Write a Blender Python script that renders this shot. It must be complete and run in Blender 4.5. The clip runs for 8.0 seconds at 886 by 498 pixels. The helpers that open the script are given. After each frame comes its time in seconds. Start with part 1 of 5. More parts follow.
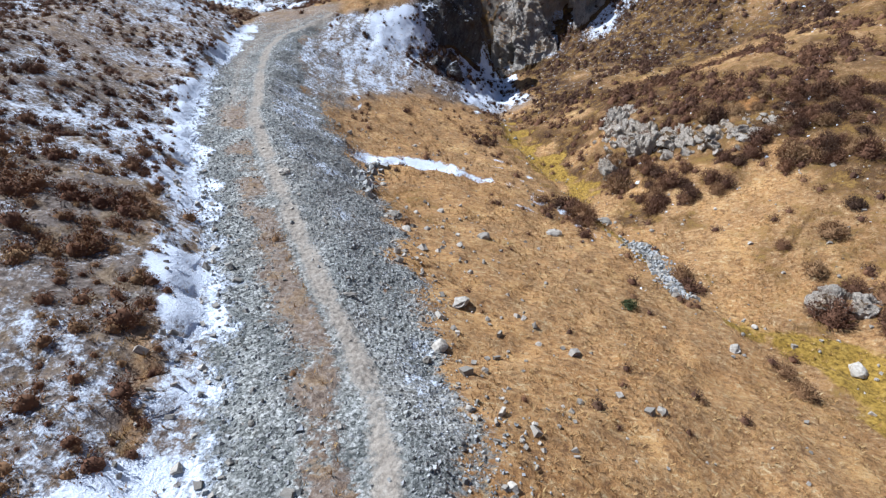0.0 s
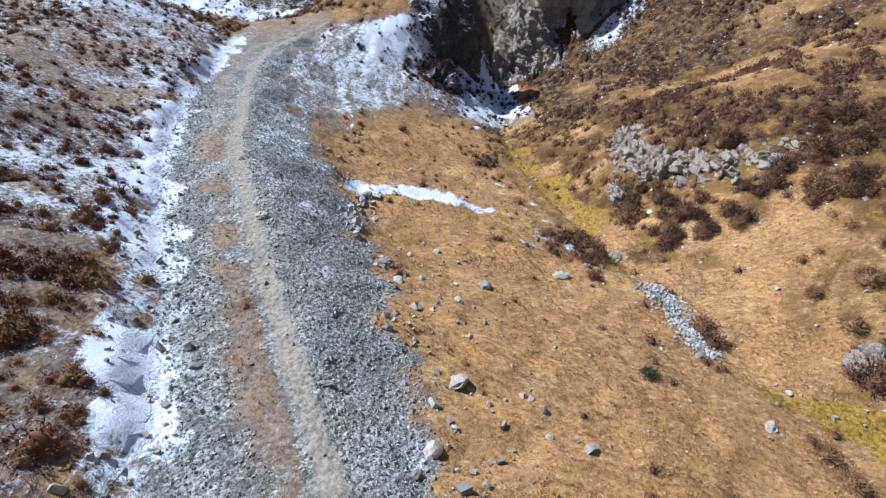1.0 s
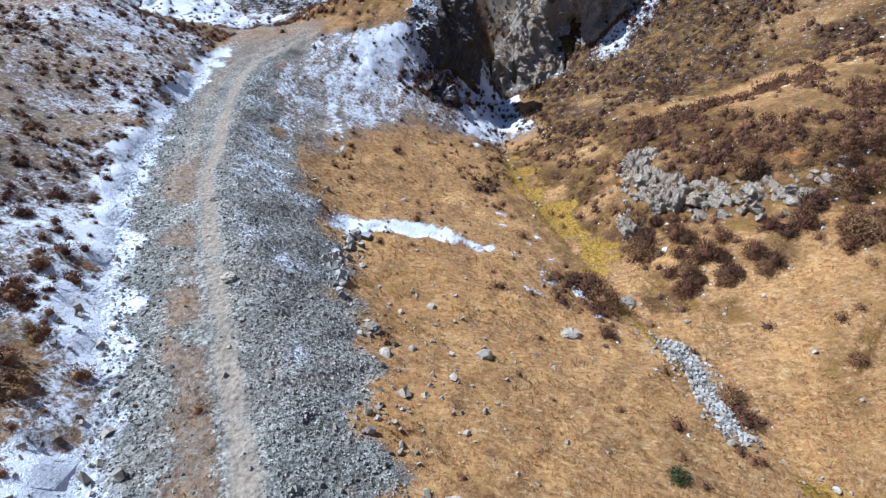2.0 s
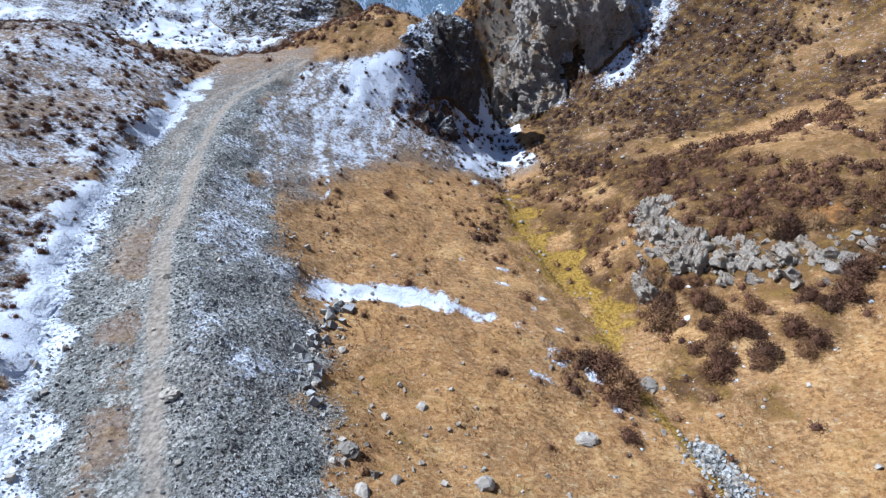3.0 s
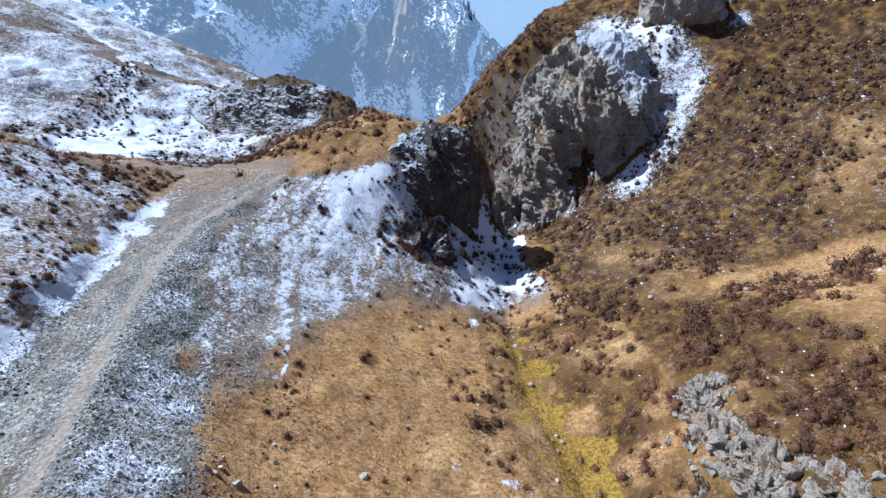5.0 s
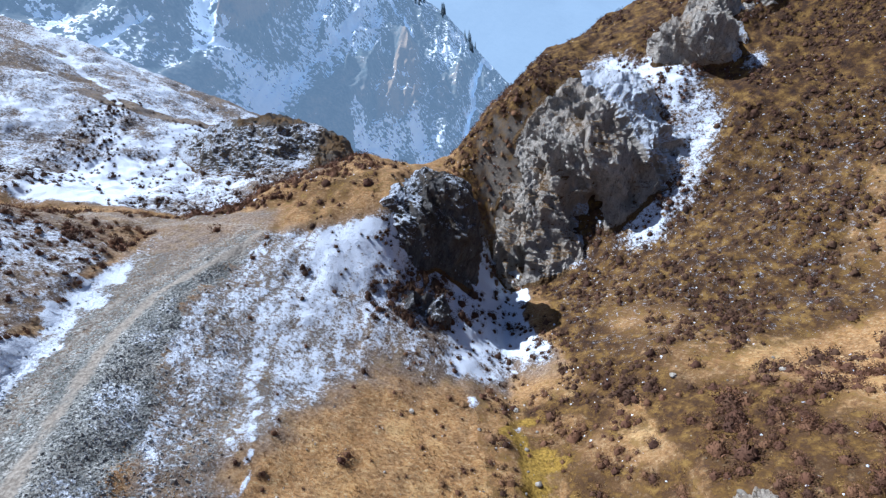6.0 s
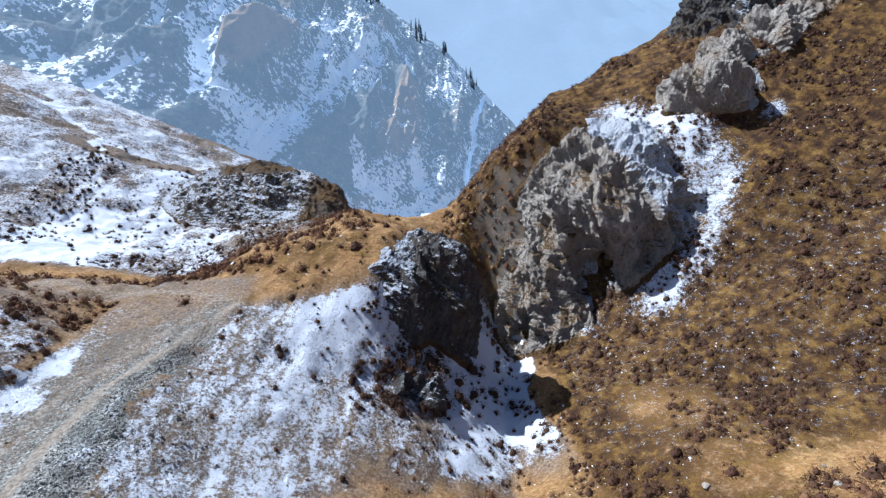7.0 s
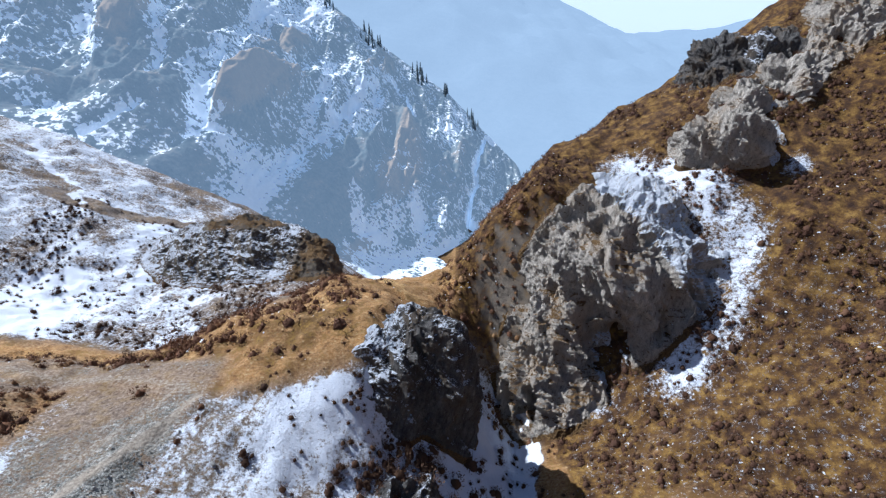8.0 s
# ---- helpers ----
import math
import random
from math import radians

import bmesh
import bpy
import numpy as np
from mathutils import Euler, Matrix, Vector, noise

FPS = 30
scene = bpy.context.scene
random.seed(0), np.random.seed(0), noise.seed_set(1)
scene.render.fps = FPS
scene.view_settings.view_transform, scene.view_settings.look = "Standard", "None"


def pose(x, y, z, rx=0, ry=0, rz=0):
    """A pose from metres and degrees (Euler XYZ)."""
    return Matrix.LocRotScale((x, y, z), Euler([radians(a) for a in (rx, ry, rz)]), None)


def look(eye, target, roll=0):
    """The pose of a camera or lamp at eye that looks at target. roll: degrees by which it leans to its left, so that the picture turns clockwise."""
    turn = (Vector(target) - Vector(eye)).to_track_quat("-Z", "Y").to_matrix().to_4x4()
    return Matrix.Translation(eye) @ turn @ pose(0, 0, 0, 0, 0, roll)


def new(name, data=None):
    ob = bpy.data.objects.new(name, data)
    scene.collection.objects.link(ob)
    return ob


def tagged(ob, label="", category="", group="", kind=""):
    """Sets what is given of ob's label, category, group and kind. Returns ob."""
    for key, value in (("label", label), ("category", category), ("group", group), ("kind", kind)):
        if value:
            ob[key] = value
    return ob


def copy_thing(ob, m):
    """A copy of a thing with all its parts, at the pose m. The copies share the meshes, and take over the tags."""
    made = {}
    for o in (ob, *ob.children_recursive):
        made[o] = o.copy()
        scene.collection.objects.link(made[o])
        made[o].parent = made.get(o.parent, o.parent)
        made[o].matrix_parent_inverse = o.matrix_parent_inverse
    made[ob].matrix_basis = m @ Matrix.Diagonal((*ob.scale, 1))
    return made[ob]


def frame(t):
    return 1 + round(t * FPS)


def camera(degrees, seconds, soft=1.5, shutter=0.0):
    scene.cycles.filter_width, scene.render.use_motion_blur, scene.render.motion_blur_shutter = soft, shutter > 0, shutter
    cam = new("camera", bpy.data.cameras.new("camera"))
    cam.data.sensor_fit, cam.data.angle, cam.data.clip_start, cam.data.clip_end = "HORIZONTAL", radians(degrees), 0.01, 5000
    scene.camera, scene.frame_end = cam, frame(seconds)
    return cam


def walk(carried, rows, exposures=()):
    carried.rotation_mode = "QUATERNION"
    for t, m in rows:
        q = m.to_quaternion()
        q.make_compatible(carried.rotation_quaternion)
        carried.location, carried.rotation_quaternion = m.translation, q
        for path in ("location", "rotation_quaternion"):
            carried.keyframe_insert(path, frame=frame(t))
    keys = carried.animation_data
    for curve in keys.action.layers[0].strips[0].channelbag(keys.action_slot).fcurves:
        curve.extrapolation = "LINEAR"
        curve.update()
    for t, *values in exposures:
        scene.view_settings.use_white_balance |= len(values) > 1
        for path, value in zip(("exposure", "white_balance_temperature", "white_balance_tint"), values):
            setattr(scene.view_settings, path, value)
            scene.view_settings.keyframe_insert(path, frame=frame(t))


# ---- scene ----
cam = camera(82.1, 8.0, soft=1.3)
PATH = [
    (0, (0.648, -4.959, 11.564), (0.62, -3.35, 10.376), -0.7),
    (0.5, (0.694, -3.4, 11.725), (0.666, -1.792, 10.537), -0.7),
    (1, (0.773, -1.691, 11.87), (0.746, -0.082, 10.682), -0.7),
    (1.5, (0.864, 0.135, 12.092), (0.836, 1.741, 10.9), -0.7),
    (1.7, (0.898, 0.901, 12.171), (0.87, 2.501, 10.973), -0.65),
    (2.8, (1.016, 5.459, 12.541), (1.0, 7.062, 11.346), -0.2),
    (3, (1.073, 6.462, 12.594), (1.056, 8.09, 11.433), -0.2),
    (3.5, (1.206, 8.796, 12.888), (1.189, 10.472, 11.796), -0.1),
    (4, (1.353, 11.13, 13.255), (1.334, 12.841, 12.219), -0.1),
    (4.5, (1.435, 13.464, 13.542), (1.416, 15.203, 12.554), -0.1),
    (4.7, (1.464, 14.414, 13.763), (1.445, 16.159, 12.787), -0.05),
    (5.8, (1.940, 19.520, 14.620), (1.912, 21.311, 13.732), -0.1),
    (6, (1.991, 20.492, 14.753), (1.961, 22.293, 13.883), -0.1),
    (6.5, (2.188, 22.894, 15.226), (2.154, 24.718, 14.407), -0.2),
    (7, (2.434, 25.374, 15.767), (2.394, 27.222, 15.003), -0.2),
    (7.5, (2.66, 27.811, 16.296), (2.614, 29.683, 15.593), -0.3),
    (8, (2.908, 30.193, 16.861), (2.856, 32.088, 16.224), -0.4),
]
walk(cam, [(t, look(eye, target, roll)) for t, eye, target, roll in PATH], [(0.0, 0.62, 5400, 10), (4.5, 0.58, 5150, 10), (6.5, 0.58, 5300, 10), (8.0, 0.53, 5500, 10)])

# ---- world, sun, exposure ----
SUN_AZ, SUN_EL = radians(-65.0), radians(50.0)      # azimuth from +y towards +x
world = bpy.data.worlds.new("world")
scene.world = world
world.use_nodes = True
wn = world.node_tree
sky = wn.nodes.new("ShaderNodeTexSky")
sky.sky_type, sky.sun_disc = "NISHITA", False
sky.sun_elevation, sky.sun_rotation = SUN_EL, SUN_AZ
sky.altitude, sky.air_density, sky.dust_density, sky.ozone_density = 1500.0, 1.0, 4.0, 1.5
wn.links.new(sky.outputs[0], wn.nodes["Background"].inputs[0])
wn.nodes["Background"].inputs[1].default_value = 0.050
sun = new("sun", bpy.data.lights.new("sun", "SUN"))
sun.data.energy, sun.data.angle, sun.data.color = 5.0, radians(0.6), (1.0, 0.965, 0.90)
sun_way = Vector((math.sin(SUN_AZ) * math.cos(SUN_EL), math.cos(SUN_AZ) * math.cos(SUN_EL), math.sin(SUN_EL)))
sun.matrix_world = look(sun_way * 100, (0, 0, 0))

# ---- noise ----
def hash01(ix, iy, iz, seed):
    h = (ix * 374761393 + iy * 668265263 + iz * 2147483647 + seed * 974634777) & 0xFFFFFFFF
    h = ((h ^ (h >> 13)) * 1274126177) & 0xFFFFFFFF
    h = ((h ^ (h >> 16)) * 2246822519) & 0xFFFFFFFF
    return ((h ^ (h >> 15)) & 0xFFFFFF) / 16777215.0


def vnoise(x, y, z=0.0, seed=0):
    """Value noise in -1..1."""
    x, y, z = np.broadcast_arrays(np.asarray(x, float), np.asarray(y, float), np.asarray(z, float))
    x0, y0, z0 = np.floor(x), np.floor(y), np.floor(z)
    fx, fy, fz = x - x0, y - y0, z - z0
    fx, fy, fz = (f * f * f * (f * (f * 6 - 15) + 10) for f in (fx, fy, fz))
    ix, iy, iz = x0.astype(np.int64), y0.astype(np.int64), z0.astype(np.int64)
    out = 0.0
    for dx in (0, 1):
        for dy in (0, 1):
            for dz in (0, 1):
                w = (fx if dx else 1 - fx) * (fy if dy else 1 - fy) * (fz if dz else 1 - fz)
                out = out + w * hash01(ix + dx, iy + dy, iz + dz, seed)
    return out * 2 - 1


def fbm(x, y, z=0.0, octaves=4, seed=0, gain=0.5):
    out, a = 0.0, 1.0
    for k in range(octaves):
        f = 2.03 ** k
        out = out + a * vnoise(np.asarray(x) * f + 17.3 * k, np.asarray(y) * f - 9.1 * k, np.asarray(z) * f + 3.7 * k, seed + k)
        a *= gain
    return out


def ridged(x, y, z=0.0, octaves=4, seed=0):
    out, a = 0.0, 1.0
    for k in range(octaves):
        f = 2.1 ** k
        out = out + a * (1 - 2 * np.abs(vnoise(np.asarray(x) * f + 7.7 * k, np.asarray(y) * f + 5.3 * k, np.asarray(z) * f - 2.9 * k, seed + k)))
        a *= 0.5
    return out


def ramp(v, a, b):
    t = np.clip((np.asarray(v, float) - a) / (b - a), 0, 1)
    return t * t * (3 - 2 * t)


# ---- the lie of the land: feature lines (y, x, z), lofted across ----
LINES = [
    # far left hillside
    [(-14, -60, 9), (10, -60, 7.5), (30, -60, 6), (45, -60, 4.5), (55, -60, 3), (64, -60, 0.5), (75, -60, 6), (90, -60, 10), (110, -60, 10)],
    # left hillside, shoulder
    [(-14, -17, 7.5), (0, -17, 6.2), (8, -19, 5.8), (20, -22.5, 5.0), (30, -25, 4.2), (38, -26, 4.0), (45, -27, 4.3), (50, -28, 3.6), (55, -30, 1.6), (60, -32, -1.2), (75, -38, -3), (90, -46, 4), (110, -46, 4)],
    # top of the cut bank
    [(-14, -4.6, 3.6), (2.6, -6.2, 2.2), (8.8, -8.7, 1.65), (16, -11.8, 1.2), (23.6, -14.9, 0.95), (30, -16.8, 0.7), (36.4, -18.3, 0.55), (42, -19.6, 0.5), (48, -20.6, 0.6), (53, -22, 0.1), (58, -24, -1.0), (66, -25, -3.5), (78, -29, -3.6), (90, -30, -2), (110, -34, -1)],
    # ditch at its foot
    [(-14, -4.0, 2.9), (2.6, -5.5, 1.7), (8.8, -7.9, 1.0), (16, -10.9, 0.55), (23.6, -14.0, 0.3), (30, -15.9, 0.0), (36.4, -17.5, -0.3), (42, -18.7, -0.5), (48, -19.4, -0.6), (53, -20.4, -0.7), (58, -22, -1.2), (66, -23, -3.7), (78, -24, -3.6), (90, -26, -2), (110, -30, -3)],
    # inner edge of the road
    [(-14, -1.8, 2.9), (2, -3.4, 1.75), (8, -5.9, 0.95), (16, -9.4, 0.5), (24, -12.6, 0.2), (32, -15.0, -0.3), (38, -16.6, -0.7), (46, -17.6, -0.8), (53, -18.3, -0.85), (58, -18.5, -0.8), (63, -19, -1.6), (70, -19, -4), (80, -17, -3.2), (90, -18, -4), (110, -22, -8)],
    # outer edge of the road
    [(-14, 1.2, 2.8), (2, -0.5, 1.6), (8, -2.6, 0.75), (16.6, -6.2, 0.4), (24, -9.2, 0.1), (32, -11.9, -0.4), (38, -13.7, -0.75), (46, -14.6, -0.8), (52, -13.2, -0.8), (56, -11.6, -0.6), (60, -10.0, -0.2), (66, -10.2, 0.7), (72, -10.5, -1.5), (80, -10.5, -3.4), (90, -11, -8), (110, -14, -16)],
    # foot of the gravel embankment
    [(-14, 2.4, 2.2), (2, 1.2, 0.9), (8, 0.6, -0.3), (14, -1.2, -1.6), (20, -3.0, -2.9), (25, -4.6, -3.5), (32, -6.9, -3.7), (41, -8.9, -3.5), (46, -9.8, -2.9), (52, -9.4, -1.9), (56, -8.0, -0.9), (60, -6.5, 0.6), (66, -6.5, 1.4), (72, -6.5, 0), (80, -6, -4), (90, -6, -9), (110, -8, -20)],
    # middle of the meadow
    [(-14, 7, 0.6), (4, 5.2, -0.8), (10.5, 3.2, -2.0), (17, 2.6, -3.3), (23.5, 3.2, -4.7), (32, 1.2, -6.0), (38, -0.8, -6.4), (44.4, -2.2, -6.4), (49, -3.4, -5.4), (53.2, -3.4, -4.2), (56.7, -3.2, -1.0), (60, -2.4, 1.7), (65, -2, 1.2), (72, -1, -0.5), (80, 1, -3), (90, 0, -8), (110, 0, -22)],
    # left bank of the stream
    [(-14, 17, -2.6), (4, 14, -3.1), (8, 12, -3.4), (12, 11.4, -4.1), (17, 10.8, -4.8), (22, 9.6, -5.8), (28, 8.2, -7.2), (38, 6.4, -8.2), (48, 4.6, -9.3), (54, 4.6, -9.2), (57, 4.2, -8.4), (61, 3.4, -6.0), (66, 3.0, -3), (72, 2.5, -2), (77, 2.5, -0.8), (84, 3.0, -3), (90, 4, -6), (110, 5, -22)],
    # the stream
    [(-14, 20, -3.4), (4, 17, -3.9), (8, 14.8, -4.3), (12, 13.2, -4.8), (17, 12.0, -5.4), (22, 10.8, -6.4), (28, 9.4, -7.9), (38, 7.8, -8.8), (48, 6.2, -9.9), (58, 7.4, -10.7), (64, 7.6, -11.3), (68, 6.6, -10.0), (71, 6.4, -5.0), (76, 6.3, 4.4), (80, 6.5, 4.4), (86, 8.5, 4), (95, 9, -4), (110, 12, -20)],
    # right bank of the stream
    [(-14, 23, -3.0), (4, 19.5, -3.5), (8, 17, -4.2), (12, 15.4, -4.5), (17, 14, -5.0), (22, 12.2, -6.0), (27, 11.4, -7.0), (34, 10.2, -7.6), (42, 9.6, -7.7), (50, 9.2, -8.8), (58, 8.9, -9.5), (63, 9.6, -9.6), (68, 10.5, -8.2), (72, 11, 0.5), (77, 10.5, 8.4), (82, 11.5, 9), (88, 14, 9.5), (96, 15, 2), (110, 18, -14)],
    # right bank, lower slope
    [(-14, 28, -1.8), (8, 22, -2.6), (14.7, 18.4, -3.3), (20, 16.2, -4.2), (26.7, 14.0, -5.6), (33.4, 13.4, -4.6), (38, 14.4, -4.4), (44, 15, -5.6), (52, 16.5, -6.6), (58, 17.5, -6.4), (63, 18, -5.4), (68, 18, -2.4), (74, 18.5, 5.0), (82, 18, 9.5), (93, 21.5, 13), (100, 24, 8), (110, 26, -4)],
    # knoll above the outcrop
    [(-14, 34, -0.4), (8, 28, -0.8), (16, 24, -1.9), (22, 22, -2.4), (27, 20.5, -2.0), (32, 22.5, -0.8), (36, 23.5, -0.5), (40.5, 25, -1.4), (46, 25, -3.8), (52, 25, -5.0), (58.5, 25.8, -2.8), (63, 26.5, -0.6), (68, 27, 3.8), (74, 28, 8), (82, 28, 13.5), (95, 33, 21), (102, 36, 14), (110, 38, 4)],
    # right hillside
    [(-14, 42, 2), (10, 38, 1.5), (22, 34, 1.0), (30, 33, 1.4), (38, 33, 0.5), (44, 33.5, -0.6), (50, 35, -0.4), (55, 33.5, 0.6), (60.7, 34, 3.4), (67, 35.5, 7.2), (73, 36, 10.4), (80, 38, 16), (95, 43, 28), (104, 46, 18), (110, 48, 10)],
    [(-14, 60, 6), (20, 60, 8), (40, 60, 9), (50, 60, 12), (60, 60, 18), (75, 60, 27), (95, 60, 40), (110, 60, 24)],
]


def line_at(k, y):
    a = np.array(LINES[k], float)
    return np.interp(y, a[:, 0], a[:, 1]), np.interp(y, a[:, 0], a[:, 2])


def soften(a, n, axis):
    """A running mean along one axis."""
    pad = [(0, 0)] * a.ndim
    pad[axis] = (n, n)
    c = np.cumsum(np.pad(a, pad, mode="edge"), axis=axis)
    m = 2 * n
    hi = np.take(c, range(m, a.shape[axis] + m), axis=axis)
    lo = np.take(c, range(0, a.shape[axis]), axis=axis)
    return (hi - lo) / m


CELL = 0.25
GX, GY = np.arange(-60, 60.01, CELL), np.arange(-14, 110.01, CELL)


def lay_land():
    xs, zs = [], []
    for k in range(len(LINES)):
        x, z = line_at(k, GY)
        x = x + (0.55 * vnoise(GY * 0.16, 0.37 * k, seed=15) + 0.25 * vnoise(GY * 0.5, 0.61 * k, seed=16) if 7 <= k <= 12 else 0.0)
        xs.append(soften(x, 8, 0))
        zs.append(soften(z, 6, 0))
    xs, zs = np.array(xs), np.array(zs)
    base = np.array([np.interp(GX, xs[:, j], zs[:, j]) for j in range(len(GY))])
    base = soften(soften(base, 3, 1), 2, 0)
    return base, xs


BASE, LINE_X = lay_land()
MX, MY = np.meshgrid(GX, GY)


def across(k):
    """Signed distance in x from feature line k, on the grid."""
    return MX - LINE_X[k][:, None]


ROADNESS = ramp(across(3), -0.6, 0.4) * ramp(-across(5), -0.4, 0.6) * ramp(-MY, -62, -57)
RELIEF = 0.35 * fbm(MX * 0.16, MY * 0.16, octaves=3, seed=3) + 0.10 * fbm(MX * 0.9, MY * 0.9, octaves=3, seed=9)
FAR = ramp(MY, 44, 58)
LAND = BASE + RELIEF * (1 - 0.85 * ROADNESS) * (1 + 0.8 * FAR)


def height(x, y):
    fx = np.clip((np.asarray(x, float) - GX[0]) / CELL, 0, len(GX) - 1.001)
    fy = np.clip((np.asarray(y, float) - GY[0]) / CELL, 0, len(GY) - 1.001)
    i, j = fx.astype(int), fy.astype(int)
    u, v = fx - i, fy - j
    return (LAND[j, i] * (1 - u) + LAND[j, i + 1] * u) * (1 - v) + (LAND[j + 1, i] * (1 - u) + LAND[j + 1, i + 1] * u) * v


def mesh_of(name, verts, faces, material=None, smooth=False):
    me = bpy.data.meshes.new(name)
    verts = np.asarray(verts, np.float32)
    faces = np.asarray(faces, np.int32)
    n, k = faces.shape
    me.vertices.add(len(verts))
    me.vertices.foreach_set("co", verts.ravel())
    me.loops.add(n * k)
    me.loops.foreach_set("vertex_index", faces.ravel())
    me.polygons.add(n)
    me.polygons.foreach_set("loop_start", np.arange(0, n * k, k, dtype=np.int32))
    me.polygons.foreach_set("use_smooth", np.full(n, smooth))
    me.update(calc_edges=True)
    if material:
        me.materials.append(material)
    return me


def grid_faces(nx, ny):
    j, i = np.meshgrid(np.arange(ny - 1), np.arange(nx - 1), indexing="ij")
    a = (j * nx + i).ravel()
    return np.stack([a, a + 1, a + nx + 1, a + nx], 1)


# ---- materials ----
def material(name):
    m = bpy.data.materials.new(name)
    m.use_nodes = True
    nt = m.node_tree
    return m, nt, nt.nodes["Principled BSDF"]


def node(nt, kind, **kw):
    n = nt.nodes.new(kind)
    for key, value in kw.items():
        if key in n.inputs:
            n.inputs[key].default_value = value
    return n


def put(nt, socket, value):
    if isinstance(value, bpy.types.NodeSocket):
        nt.links.new(value, socket)
    else:
        socket.default_value = value


def noise_of(nt, co, scale, detail=4.0, rough=0.6, stretch=None):
    if stretch:
        mp = nt.nodes.new("ShaderNodeMapping")
        mp.inputs["Scale"].default_value = stretch
        nt.links.new(co, mp.inputs["Vector"])
        co = mp.outputs["Vector"]
    n = node(nt, "ShaderNodeTexNoise", Scale=scale, Detail=detail, Roughness=rough)
    nt.links.new(co, n.inputs["Vector"])
    return n.outputs["Fac"]


def cells(nt, co, scale, what="Color"):
    n = node(nt, "ShaderNodeTexVoronoi", Scale=scale)
    nt.links.new(co, n.inputs["Vector"])
    return n.outputs[what]


def maths(nt, op, a, b=0.0, c=0.0):
    n = nt.nodes.new("ShaderNodeMath")
    n.operation = op
    for sock, v in zip(n.inputs, (a, b, c)):
        put(nt, sock, v)
    return n.outputs[0]


def step(nt, v, lo, hi):
    n = nt.nodes.new("ShaderNodeMapRange")
    n.interpolation_type = "SMOOTHSTEP"
    put(nt, n.inputs["Value"], v)
    n.inputs["From Min"].default_value, n.inputs["From Max"].default_value = lo, hi
    return n.outputs["Result"]


def blend(nt, fac, a, b):
    n = nt.nodes.new("ShaderNodeMix")
    n.data_type = "RGBA"
    put(nt, n.inputs["Factor"], fac)
    for sock, v in ((n.inputs[6], a), (n.inputs[7], b)):
        put(nt, sock, (*v, 1) if isinstance(v, tuple) else v)
    return n.outputs[2]


def colours(nt, fac, *stops):
    n = nt.nodes.new("ShaderNodeValToRGB")
    r = n.color_ramp
    while len(r.elements) < len(stops):
        r.elements.new(0.5)
    for e, (p, c) in zip(r.elements, stops):
        e.position, e.color = p, (*c, 1)
    nt.links.new(fac, n.inputs[0])
    return n.outputs[0]


def bump(nt, bsdf, h, strength=0.5, distance=0.05):
    n = node(nt, "ShaderNodeBump", Strength=strength, Distance=distance)
    nt.links.new(h, n.inputs["Height"])
    nt.links.new(n.outputs[0], bsdf.inputs["Normal"])


def attribute(nt, name):
    n = nt.nodes.new("ShaderNodeAttribute")
    n.attribute_name = name
    return n


def where(nt):
    return nt.nodes.new("ShaderNodeNewGeometry").outputs["Position"]


def up_ness(nt):
    g = nt.nodes.new("ShaderNodeNewGeometry")
    s = nt.nodes.new("ShaderNodeSeparateXYZ")
    nt.links.new(g.outputs["Normal"], s.inputs[0])
    return s.outputs["Z"]


SNOW = (0.76, 0.80, 0.88)


